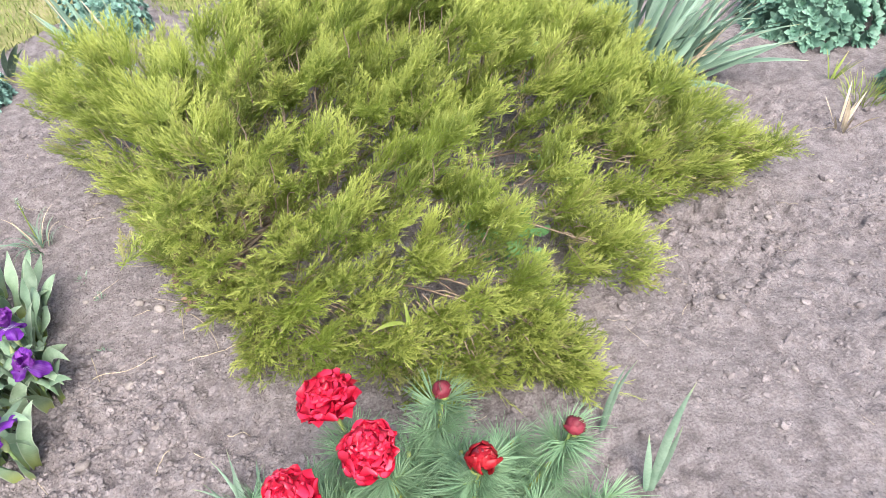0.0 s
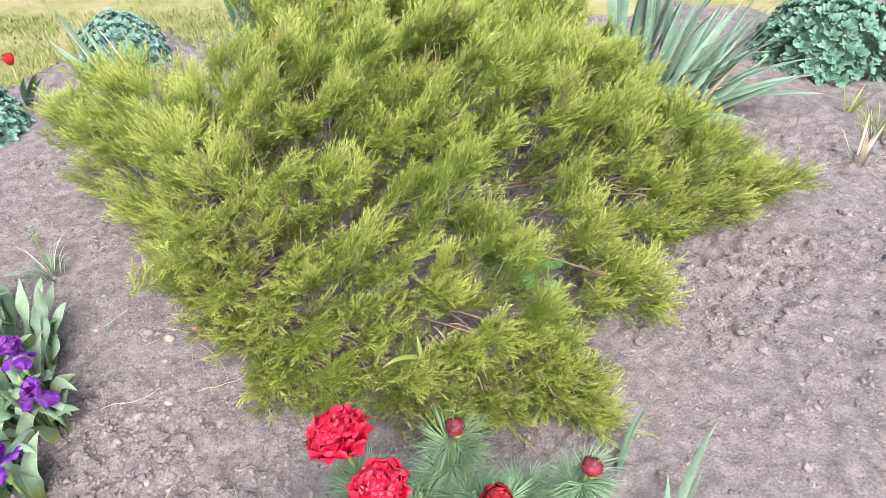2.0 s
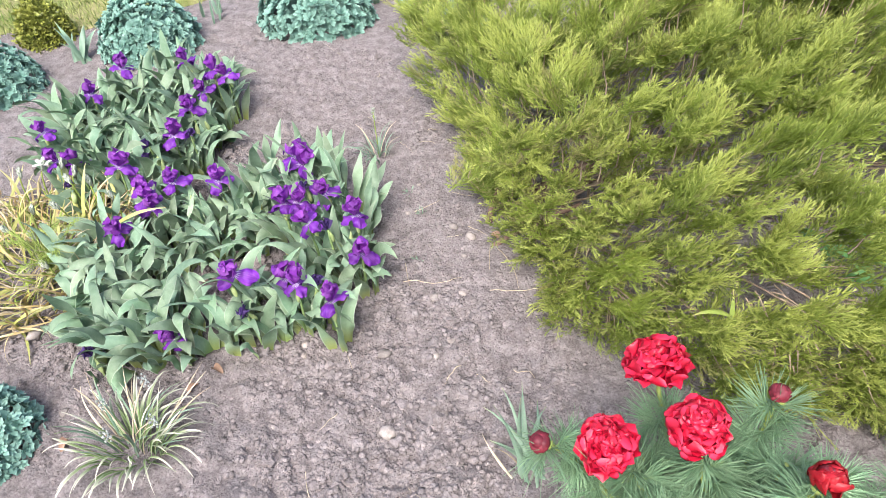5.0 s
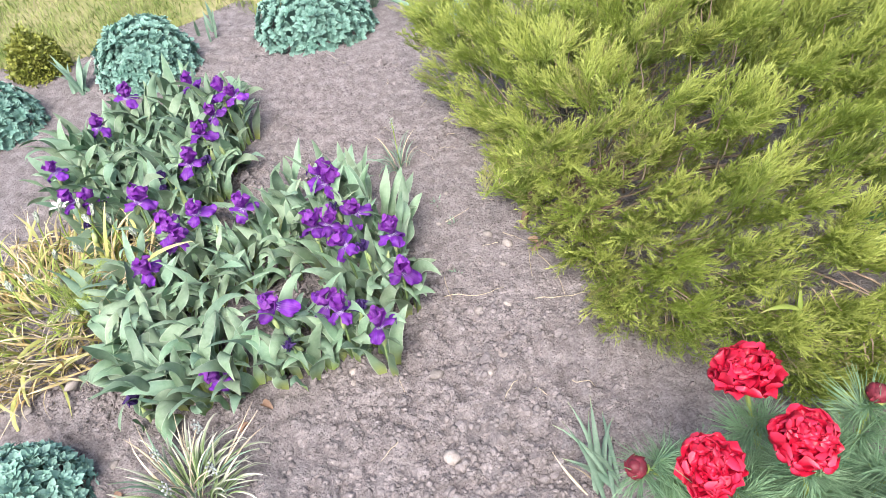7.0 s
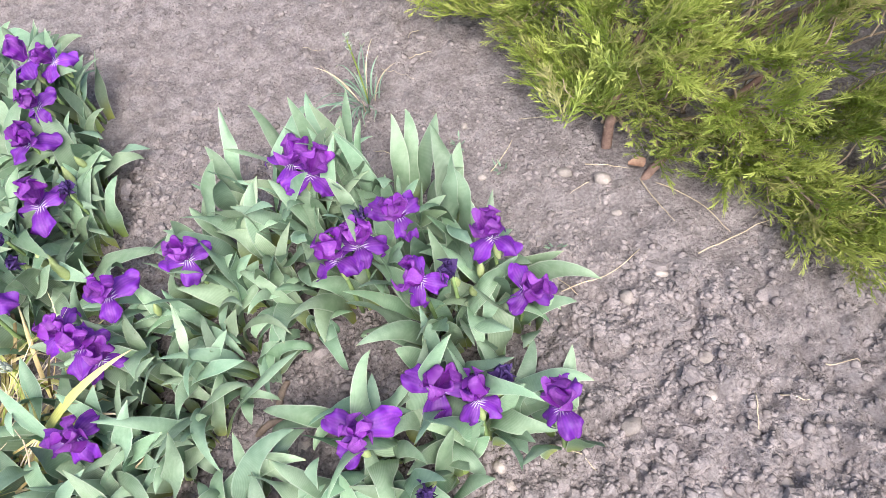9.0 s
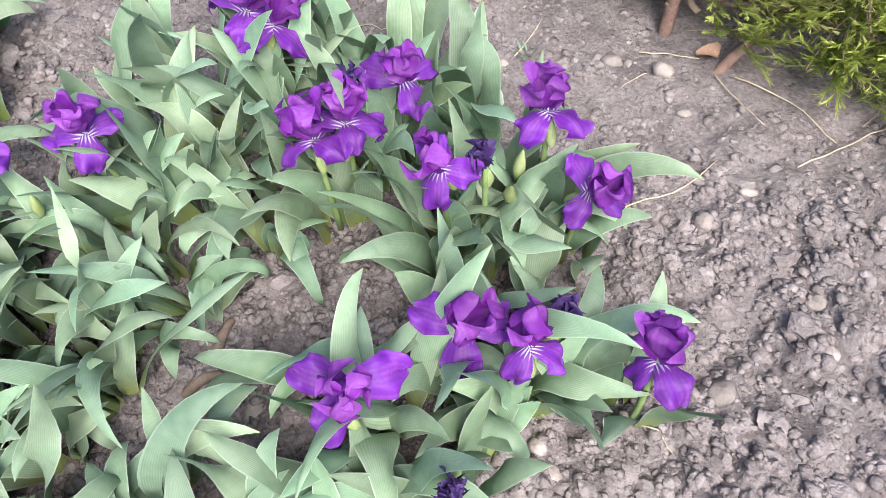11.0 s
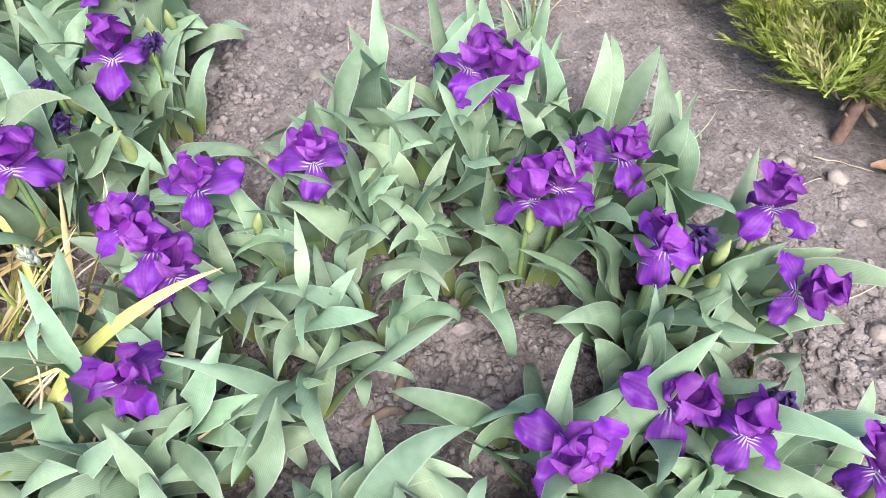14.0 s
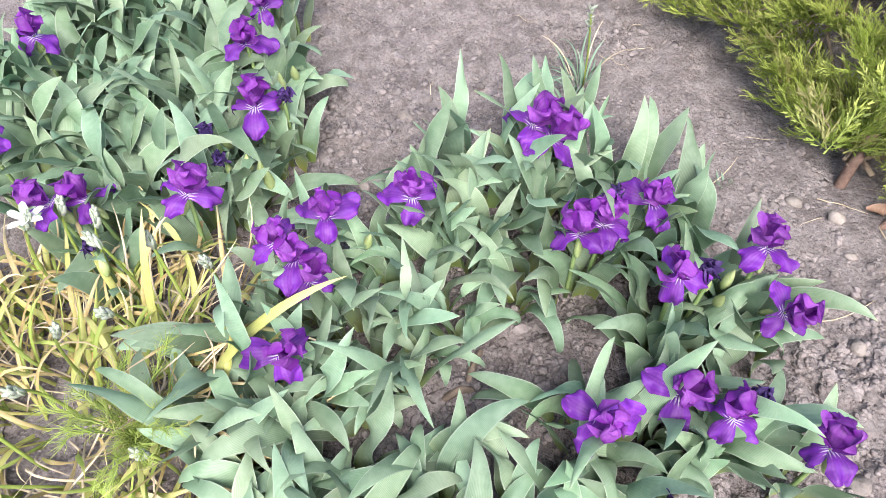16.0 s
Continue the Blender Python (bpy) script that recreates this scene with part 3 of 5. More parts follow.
def crown_z(x, y):
    """Height of the shrub's surface: low at its skirts, in ridges that run out along the boughs."""
    x, y = np.asarray(x, float), np.asarray(y, float)
    d = edge_distance(x, y)
    r, th = np.hypot(x - ROOT[0], y - ROOT[1]), np.arctan2(y - ROOT[1], x - ROOT[0])
    left = np.clip((-0.45 - x) / 0.4, 0, 1) * np.clip((y - 1.3) / 0.2, 0, 1)
    ridge = 0.62 - np.abs(2 * vnoise(th * 4.5 + 30, r * 2.4 + 7) - 1) + 0.45 * (vnoise(th * 9 + 3, r * 9 + 21) - 0.5)
    return 0.075 + 0.08 * left + 0.34 * (1 - np.exp(-d / 0.21)) + 0.07 * np.clip((y - 1.4) / 0.4, 0, 1) * np.clip(d / 0.1, 0, 1) + ridge * 0.18 * np.clip(d / 0.16, 0.2, 1)


def plume_block(p, d, size, old, dry, bright, kinds=PLUMES, slim=1.0):
    d = unit(d)
    side = unit(np.cross([0, 0, 1.0], d) + 1e-6)
    up = np.cross(d, side)
    roll = R.uniform(-0.8, 0.8)
    side, up = side * np.cos(roll) + up * np.sin(roll), up * np.cos(roll) - side * np.sin(roll)
    v, f, tip = kinds[R.randint(len(kinds))]
    out = (v[:, :1] * d + v[:, 1:2] * side * R.choice([-1, 1]) * slim + v[:, 2:] * up * slim) * size + p
    out[:, 2] = np.maximum(out[:, 2], 0.012)
    n = len(v)
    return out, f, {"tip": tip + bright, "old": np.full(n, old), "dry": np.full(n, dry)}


def juniper():
    GAPS = ((0.255, 1.49), (0.298, 1.235), (0.04, 1.565), (0.005, 1.01), (0.17, 1.555))
    shrub = thing("juniper", (0, 0, 0), "low spreading golden-green juniper with feathery arching boughs", "juniper")
    ox, oy = ROOT
    for pts, r in (([(-0.505, 1.165, -0.05), (-0.505, 1.18, 0.05), (-0.49, 1.21, 0.10), (-0.44, 1.27, 0.13)], 0.0085),
                   ([(-0.50, 1.075, -0.06), (-0.47, 1.11, 0.02), (-0.39, 1.14, 0.05), (-0.3, 1.18, 0.10)], 0.0068),
                   ([(ox, oy, -0.02), (ox + 0.01, oy + 0.02, 0.06), (ox + 0.05, oy + 0.05, 0.08), (ox + 0.12, oy + 0.1, 0.09)], 0.016)):
        part("trunk", tube("trunk", bezier(*pts, n=12), np.linspace(r, r * 0.7, 12), TRUNK, 9), shrub)
    ends = [(0.88, 1.51), (0.72, 1.42), (0.52, 1.34), (0.50, 1.11), (0.36, 1.14), (0.34, 0.88), (0.20, 0.90), (0.05, 0.86), (-0.12, 0.90), (-0.25, 0.93), (-0.36, 1.04),
            (-0.59, 1.40), (-0.73, 1.54), (-0.97, 1.69), (-0.72, 1.60), (-0.57, 1.68), (-0.49, 1.84), (-0.38, 2.0), (-0.15, 2.08), (0.10, 2.08), (0.36, 2.02),
            (0.48, 1.86), (0.58, 1.68), (0.30, 1.75), (0.05, 1.85), (-0.20, 1.80), (0.15, 1.45), (0.38, 1.50), (-0.05, 1.20), (0.16, 1.16), (-0.20, 1.10), (-0.40, 1.60), (-0.15, 1.50)]
    lines = []
    for x, y in ends:
        e = ROOT + (np.array([x, y]) - ROOT) * 0.94
        far = np.linalg.norm(e - ROOT)
        s = np.linspace(0, 1, 24)[:, None]
        side = np.array([-(e - ROOT)[1], (e - ROOT)[0]]) * rnd(-0.07, 0.07)
        xy = ROOT + [rnd(-0.09, 0.12), rnd(-0.07, 0.1)] * (1 - s) + (e - ROOT) * s + side * np.sin(np.pi * s)
        top = np.array([float(crown_z(*q)) for q in xy])
        z = np.minimum(top * (0.28 + 0.47 * s[:, 0] ** 1.5), 0.02 + 0.9 * s[:, 0] * far)
        z = np.convolve(np.r_[z[0], z[0], z, z[-1], z[-1]], np.ones(5) / 5, "valid")
        lines.append(np.c_[xy, z])
    allp = np.concatenate(lines)
    ahead = np.concatenate([np.gradient(q, axis=0) for q in lines])
    lift = np.repeat([rnd(-0.045, 0.065) for _ in lines], 24)
    owner = np.repeat(np.arange(len(lines)), 24)
    leaf, wood = [[] for _ in lines], [[] for _ in lines]
    hem = [(-0.84, 1.60), (-0.93, 1.59), (-0.76, 1.49), (-0.62, 1.36), (-0.57, 1.22), (-0.535, 1.21), (-0.49, 1.25), (-0.45, 1.18), (-0.45, 1.09), (-0.29, 1.0), (-0.26, 0.90), (0.05, 0.83), (0.34, 0.86), (0.30, 1.0), (-0.20, 1.04), (-0.42, 1.14), (-0.46, 1.26), (-0.58, 1.32), (-0.70, 1.43)]
    for area, gap, layer in ((CROWN, 0.041, 0), (CROWN, 0.046, 1), (CROWN, 0.052, 2), (hem, 0.035, 3)):
        for x, y in scatter(area, gap, tries=26000):
            flat = np.hypot(allp[:, 0] - x, allp[:, 1] - y)
            k = int(np.argmin(flat))
            off = float(flat[k])
            if not layer and R.rand() < (off - 0.055) / 0.10:
                continue
            own, kk = owner[k], max(k % 24 - 3, 0)
            start = lines[own][kk]
            d = float(edge_distance(x, y))
            inner = min(1.0, d / 0.12 + 0.15)
            z = float(crown_z(x, y)) + rnd(-0.04, 0.04) + (lift[k] + 0.03 - 1.6 * min(off, 0.10)) * inner - 0.06 * layer * min(1, d / 0.1 + 0.3)
            if math.hypot(x + 0.515, y - 1.17) < (0.058 if z < 0.2 else 0.035):
                continue
            if layer != 2 and (math.hypot((x - 0.205) / 0.070, (y - 1.145) / 0.100) < 1 or any(math.hypot(x - gx, y - gy) < 0.036 for gx, gy in GAPS)):
                continue
            if layer == 3:
                z = (0.25 + 0.5 * R.rand()) * float(crown_z(x, y))
            c = np.array([x, y, max(z, 0.04)])
            go = unit(ahead[k] * [1, 1, 0])
            aside = np.array([x - allp[k, 0], y - allp[k, 1], 0])
            aside = aside / max(off, 0.03)
            skirt = math.exp(-d / 0.07)
            axis = unit(go * 0.9 + aside * 0.7 + np.array([rnd(-0.3, 0.3), rnd(-0.3, 0.3), rnd(0.4, 1.2) * (1 - 0.75 * skirt) - 0.2 * (layer % 3)]))
            start = c + (start - c) * min(1.0, 0.075 / (np.linalg.norm(start - c) + 1e-6))
            twig = bezier(start, start * 0.6 + c * 0.4 + [0, 0, 0.01], c - axis * 0.05, c, 6)
            wood[own].append((*tube_arrays(twig, np.linspace(0.0015, 0.0008, 6), 4), {}))
            shabby = -0.62 < x < -0.2 and y < 1.36
            withered = 0.22 if shabby else 0.03 if not layer else 0.10
            # inner layers take more old: aged tone plus shade put into their colour
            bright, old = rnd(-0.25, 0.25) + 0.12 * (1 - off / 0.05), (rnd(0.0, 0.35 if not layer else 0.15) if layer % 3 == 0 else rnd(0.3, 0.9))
            side = unit(np.cross(axis, [0, 0, 1.0]))
            for j in range((17, 6, 3, 8)[layer]):
                fan_out = rnd(-0.85, 0.85)
                q = c - axis * (rnd(0.0, 0.05) + (0.045 if layer < 3 else 0.02) * skirt) + side * rnd(-0.010, 0.010)
                dd = axis * math.cos(fan_out) + side * math.sin(fan_out) + [0, 0, rnd(-0.2, 0.7)]
                dry = rnd(0.6, 0.95) if R.rand() < withered else 0.0
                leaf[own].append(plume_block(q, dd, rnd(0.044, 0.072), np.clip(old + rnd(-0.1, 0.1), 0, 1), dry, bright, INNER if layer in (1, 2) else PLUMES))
            if layer == 0 and d < 0.07 and R.rand() < 0.55:
                for j in range(2):
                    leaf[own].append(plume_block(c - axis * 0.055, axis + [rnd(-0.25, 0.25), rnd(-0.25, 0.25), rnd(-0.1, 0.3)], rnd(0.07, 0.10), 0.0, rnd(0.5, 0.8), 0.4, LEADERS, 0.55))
    for line, lf, wd in zip(lines, leaf, wood):
        stem = part("limb", tube("limb", line, np.linspace(0.0036, 0.0012, 24), BARK, 7), shrub)
        if lf:
            v, f, at = join(lf)
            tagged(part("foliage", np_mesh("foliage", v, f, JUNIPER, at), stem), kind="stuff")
            v, f, _ = join(wd)
            tagged(part("twig", np_mesh("twig", v, f, BARK), stem), kind="stuff")


juniper()

# ---- dwarf irises ----
STANDARDS, FALLS = [], []
for k in range(4):
    v, f, a = petal(0.050, 0.044, lambda s: 0.85 + 0.70 * s + (0.1 + 0.2 * k) * s**3, cup=0.42, ruffle=0.015, freq=15, nu=16, nv=13)
    STANDARDS.append(np_mesh("standard", v, f, STANDARD, a))
    v, f, a = petal(0.047, 0.033, lambda s: 0.40 - (1.30 + 0.30 * k) * s**1.3, cup=-0.3, ruffle=0.0095, freq=12, nu=15, nv=21, base=0.34, beard=True)
    FALLS.append(np_mesh("fall", v, f, FALL, a))
WITHER = []
for k in range(5):
    v, f, a = petal(rnd(0.022, 0.032), 0.022, lambda s: 0.9 + rnd(-0.6, 0.9) * s * 2, cup=1.2, ruffle=0.011, freq=16, nu=8, nv=7)
    WITHER.append(np_mesh("petal", v, f, WITHERED, a))
v, f = ball(0.0092, 0.0078, 0.023, 8, 8)
v[:, :2] *= (1 - 0.6 * np.clip(v[:, 2:] / 0.021, 0, 1)) * [[0.9, 0.8]]
SPATHE_MESH = np_mesh("spathe", v + [0, 0, 0.012], f, SPATHE, {"along": np.zeros(len(v))})


def bloom(clump, x, y, z, az, size=1.0, lean=(0, 0), wither=False):
    """A flower on its stalk, in the clump's own coordinates."""
    z = z - 0.014
    pts = bezier((x - lean[0] * 0.02, y - lean[1] * 0.02, -0.01), (x - lean[0] * 0.02, y - lean[1] * 0.02, z * 0.4), (x, y, z * 0.6), (x, y, z - 0.012), 7)
    part("stalk", tube("stalk", pts, np.linspace(0.0032, 0.0023, 7), STALK, 6), clump)
    for j in range(4):
        an, hand = az + 1.571 * j + rnd(-0.5, 0.5), R.choice([-1, 1])
        me = leaf_mesh("leaf", IRIS_LEAF, L=z * rnd(0.85, 1.2), W=rnd(0.023, 0.033), az=an, a0=rnd(0.0, 0.25), a1=rnd(0.25, 1.2), hook=rnd(-0.3, 1.0), drift=rnd(-0.8, 0.8),
                       tw0=hand * rnd(0.8, 1.57), tw1=hand * rnd(-0.2, 1.1), p=rnd(1.4, 2.4), cup=rnd(0.04, 0.13), wave=rnd(0, 0.3), shape="iris", cross=5, edge=rnd(0.0, 0.004), n=14)
        part("leaf", me, clump, "", place(x + 0.016 * math.cos(an), y + 0.016 * math.sin(an), -0.012))
    base = Matrix.Translation((x, y, z - 0.012)) @ Matrix.Rotation(lean[0], 4, "Y") @ Matrix.Rotation(-lean[1], 4, "X")
    part("spathe", SPATHE_MESH, clump, "pale green papery sheath", base @ place(0, 0, -0.030, 0, 6, math.degrees(az), 0.75))
    if wither:
        head = new("withered_bloom")
        head.parent, head.matrix_basis = clump, base @ place(0, 0, 0.003, rnd(-30, 30), rnd(-30, 30), rnd(0, 360), size * 0.85)
        tagged(head, "shrivelled dark blue-violet bloom")
        for j in range(7):
            part("petal", WITHER[R.randint(5)], head, "", place(0, 0, 0, rnd(-30, 30), rnd(-40, 10), 51 * j + rnd(-15, 15)))
        return
    head = new("flower")
    head.parent, head.matrix_basis = clump, base
    tagged(head, "purple bearded iris bloom with white-veined falls")
    for j in range(3):
        deg = math.degrees(az) + 120 * j
        part("standard", STANDARDS[R.randint(4)], head, "magenta-purple upright petal", place(0, 0, 0.004, rnd(-14, 14), rnd(-20, 8), deg + 60 + rnd(-18, 18), size * rnd(0.78, 1.02)))
        part("fall", FALLS[R.randint(4)], head, "violet drooping petal with white veins", place(0, 0, 0, rnd(-16, 16), rnd(-14, 18), deg + rnd(-18, 18), size * rnd(0.85, 1.15)))


def fan(clump, x, y, count, az, reach=1.0, flop=0.5, width=1.0, curl=0.6):
    """A flat fan of iris leaves from one rhizome tip: each blade stands in the fan's plane, then arches out and twists over."""
    for j in range(count):
        q = (j - (count - 1) / 2) / max(1, (count - 1) / 2)
        a = az + (0 if q > 0 else math.pi) + rnd(-0.3, 0.3)
        L = reach * rnd(0.125, 0.20) * (1.08 - 0.22 * abs(q))
        a0 = abs(q) * rnd(0.15, 0.5) + rnd(0.0, 0.1)
        a1 = a0 + flop * rnd(0.35, 2.0)
        hand = R.choice([-1, 1])
        me = leaf_mesh("leaf", IRIS_LEAF, L=L, hook=curl * rnd(-0.8, 2.2), W=width * rnd(0.024, 0.036), az=a, a0=a0, a1=a1, drift=rnd(-1.2, 1.2), tw0=hand * rnd(0.25, 1.35), tw1=hand * rnd(-0.6, 0.8),
                       p=rnd(1.3, 2.4), cup=rnd(0.03, 0.13), wave=rnd(0.0, 0.65), shape="iris", cross=5, edge=rnd(0.001, 0.0075), n=18)
        part("leaf", me, clump, "", place(x + 0.012 * q * math.cos(az), y + 0.012 * q * math.sin(az), gz(x + OFF[0], y + OFF[1]) - 0.012))


CLUMP_FRONT = [(-1.27, 0.78), (-1.20, 0.64), (-1.06, 0.54), (-0.96, 0.55), (-0.88, 0.59), (-0.80, 0.64), (-0.77, 0.68), (-0.70, 0.76), (-0.68, 0.84),
               (-0.68, 0.92), (-0.76, 1.08), (-0.89, 1.15), (-1.02, 1.10), (-1.08, 0.99), (-1.14, 0.91), (-1.20, 0.85)]
CLUMP_BACK = [(-1.60, 0.98), (-1.72, 1.13), (-1.66, 1.22), (-1.62, 1.33), (-1.54, 1.40), (-1.43, 1.46), (-1.30, 1.26), (-1.26, 1.10), (-1.25, 0.98), (-1.35, 0.95), (-1.47, 0.93)]
BARE = [(-0.80, 0.70, 0.032), (-0.885, 0.715, 0.054), (-1.02, 0.73, 0.038), (-0.93, 0.68, 0.043), (-0.84, 0.93, 0.065), (-0.91, 0.83, 0.071), (-0.94, 0.765, 0.071), (-0.86, 0.885, 0.060), (-0.98, 0.79, 0.054), (-0.80, 0.84, 0.043)]

OFF = (-0.9, 0.85)
front = thing("iris_clump", (*OFF, 0), "dwarf purple bearded irises in bloom with broad grey-green leaves", "iris", "irises in the bed")
for x, y in scatter(CLUMP_FRONT, 0.0335, BARE):
    if y > 0.95:
        fan(front, x - OFF[0], y - OFF[1], R.randint(4, 7), rnd(0, 3.14), reach=rnd(0.9, 1.15), flop=rnd(0.3, 0.8), width=1.08, curl=0.4)
    elif -1.08 < x < -0.90 and y > 0.76:
        fan(front, x - OFF[0], y - OFF[1], R.randint(5, 8), rnd(0, 3.14), reach=rnd(0.75, 1.0), flop=rnd(0.9, 1.6), width=0.70, curl=1.4)
    else:
        fan(front, x - OFF[0], y - OFF[1], R.randint(4, 7), rnd(0, 3.14), reach=rnd(0.76, 1.1), flop=rnd(0.6, 1.3), width=1.02, curl=0.8)
for x, y, z, az, w in [(-0.93, 1.085, 0.16, 0.3, 0), (-0.905, 1.07, 0.155, 1.4, 0), (-0.84, 0.955, 0.15, 0.5, 0), (-1.165, 0.86, 0.145, 2.4, 0), (-0.865, 0.94, 0.15, 1.2, 0), (-0.835, 0.985, 0.17, 2.2, 1), (-0.79, 0.985, 0.165, 0.7, 0), (-0.765, 0.89, 0.17, 2.0, 0),
                       (-0.68, 0.93, 0.18, 1.5, 0), (-0.65, 0.885, 0.135, 0.1, 0), (-0.835, 0.735, 0.15, 2.6, 0), (-0.755, 0.78, 0.125, 0.4, 0), (-0.712, 0.755, 0.145, 1.9, 0),
                       (-0.628, 0.74, 0.145, 1.0, 0), (-1.055, 0.965, 0.145, 2.9, 0), (-1.145, 0.92, 0.15, 0.6, 0), (-1.19, 0.875, 0.15, 1.7, 0), (-1.145, 0.845, 0.135, 0.2, 0),
                       (-1.145, 0.75, 0.15, 1.1, 0), (-0.885, 0.60, 0.09, 1.4, 0), (-1.01, 0.515, 0.08, 0.0, 1), (-0.77, 0.675, 0.13, 0.0, 1), (-0.73, 0.90, 0.155, 0.0, 1), (-0.685, 0.775, 0.13, 0.0, 1)]:
    bloom(front, x - OFF[0], y - OFF[1], z, az, rnd(0.76, 0.94), (rnd(-0.4, 0.4), rnd(-0.45, 0.3)), bool(w))
for x, y in [(-0.70, 0.925), (-0.71, 0.90), (-0.835, 0.72), (-1.10, 0.915), (-1.14, 0.95)]:
    part("bud", SPATHE_MESH, front, "pale green unopened bud", place(x - OFF[0], y - OFF[1], 0.085, rnd(-15, 15), rnd(-15, 15), rnd(0, 360), 0.8))

OFF = (-1.45, 1.2)
back = thing("iris_clump", (*OFF, 0), "dense dwarf iris clump with purple and withered blooms", "iris", "irises in the bed")
for x, y in scatter(CLUMP_BACK, 0.0355):
    fan(back, x - OFF[0], y - OFF[1], R.randint(4, 7), rnd(0, 3.14), reach=rnd(0.95, 1.2), flop=rnd(0.45, 1.1), width=1.15, curl=0.6)
for x, y, z, az, w in [(-1.47, 1.36, 0.17, 0.3, 0), (-1.36, 1.34, 0.17, 1.2, 0), (-1.325, 1.345, 0.16, 2.2, 0), (-1.32, 1.245, 0.165, 0.7, 0), (-1.335, 1.20, 0.14, 2.0, 0),
                       (-1.62, 1.27, 0.17, 1.5, 0), (-1.60, 1.135, 0.17, 0.1, 0), (-1.28, 1.075, 0.145, 2.6, 0), (-1.31, 0.925, 0.15, 0.4, 0), (-1.57, 0.95, 0.17, 1.9, 0),
                       (-1.45, 0.88, 0.16, 1.0, 0), (-1.42, 0.90, 0.15, 2.9, 0), (-1.32, 1.03, 0.135, 0.6, 1), (-1.30, 1.0, 0.125, 1.7, 1), (-1.25, 1.10, 0.14, 0.2, 1), (-1.40, 0.85, 0.12, 1.1, 1)]:
    bloom(back, x - OFF[0], y - OFF[1], z, az, rnd(0.76, 0.94), (rnd(-0.4, 0.4), rnd(-0.45, 0.3)), bool(w))
for x, y in [(-1.26, 1.17), (-1.27, 1.14), (-1.25, 0.99), (-1.27, 1.0), (-1.235, 0.98)]:
    part("bud", SPATHE_MESH, back, "pale green unopened bud", place(x - OFF[0], y - OFF[1], 0.088, rnd(-15, 15), rnd(-15, 15), rnd(0, 360), 0.85))


# ---- fern-leaved peony ----
def threads(seed, reach=0.066, forks=7, per=7, rad=0.00056):
    """A leaf cut into many threads, spreading from the origin along +x."""
    r = np.random.RandomState(seed)
    blocks = []
    for k in range(forks):
        s = 0.15 + 0.6 * k / forks
        ang = (1 if k % 2 else -1) * r.uniform(0.25, 0.95)
        el = r.uniform(-0.25, 0.4)
        p = np.array([reach * 0.55 * s, 0, reach * 0.18 * s])
        for j in range(per):
            a, e = ang + r.uniform(-0.5, 0.5), el + r.uniform(-0.45, 0.55)
            L = reach * r.uniform(0.4, 0.75)
            d = np.array([math.cos(a) * math.cos(e), math.sin(a) * math.cos(e), math.sin(e)])
            sag = np.array([0, 0, -1.0]) * L * r.uniform(0.0, 0.6)
            pts = bezier(p, p + d * L * 0.35, p + d * L * 0.7 + sag * 0.3, p + d * L + sag, 3)
            v, f = tube_arrays(pts, [rad, rad * 1.15, rad * 0.35], 3)
            blocks.append((v, f, {"along": np.repeat(np.linspace(0.1, 1, 3), 3)}))
    v, f = tube_arrays([(0, 0, 0), (reach * 0.25, 0, reach * 0.05), (reach * 0.5, 0, reach * 0.14)], [0.0011, 0.0009, 0.0006], 4)
    blocks.append((v, f, {"along": np.zeros(len(v))}))
    return join(blocks)


THREAD_LEAVES = [np_mesh("thread_leaf", v, f, PEONY_LEAF, a) for v, f, a in (threads(k) for k in range(5))]
PEONY_PETALS = []
for k in range(5):
    v, f, a = petal(0.039, 0.047, lambda s: 0.30 + 1.25 * s, cup=0.35, ruffle=0.0105, freq=rnd(12, 22), nu=11, nv=12, base=0.45, notch=0.0)
    PEONY_PETALS.append(np_mesh("petal", v, f, PEONY_RED, a))
BUD_PETALS = []
for k in range(2):
    v, f, a = petal(0.032, 0.030, lambda s: 0.0 + 2.75 * s, cup=0.5, ruffle=0.001, nu=7, nv=6, base=0.4)
    BUD_PETALS.append(np_mesh("petal", v, f, PEONY_BUD, a))
OPENING = mat("opening_petal", (0.22, 0.004, 0.010), (0.42, 0.013, 0.024), 60, 0.45, 0.2, 200, 0.2, through_light=0.15)
OPENING_PETALS = []
for k in range(2):
    v, f, a = petal(0.034, 0.030, lambda s: 0.3 + 2.0 * s, cup=0.5, ruffle=0.004, freq=10, nu=7, nv=7, base=0.4)
    OPENING_PETALS.append(np_mesh("petal", v, f, OPENING, a))
v, f = ball(0.0105, 0.0105, 0.0115)
BUD_CORE = np_mesh("core", v, f, PEONY_BUD, {"along": np.zeros(len(v))})
v, f, a = petal(0.020, 0.014, lambda s: -0.1 + 1.9 * s, cup=0.4, ruffle=0.001, nu=5, nv=4, base=0.5)
SEPAL = np_mesh("sepal", v, f, PEONY_STEM, a)


def peony_flower(plant, p, axis, size):
    head = new("flower")
    head.parent, head.matrix_basis = plant, aim(p, axis, rnd(0, 6), size)
    tagged(head, "ruffled double scarlet bloom")
    n = 52
    for k in range(n):
        q = (k + 0.5) / n
        tilt = math.degrees(math.acos(1 - 1.28 * q))
        deg = k * 137.5
        m = Matrix.Rotation(radians(deg), 4, "Z") @ Matrix.Rotation(radians(tilt - 74 + rnd(-14, 14)), 4, "Y") @ place(0.006 + 0.003 * q, 0, 0.007 * (1 - q) ** 2, rnd(-34, 34) * (1 - 0.5 * q), 0, rnd(-20, 20), 0.80 + 0.42 * q + rnd(-0.14, 0.14))
        part("petal", PEONY_PETALS[R.randint(5)], head, "", m)


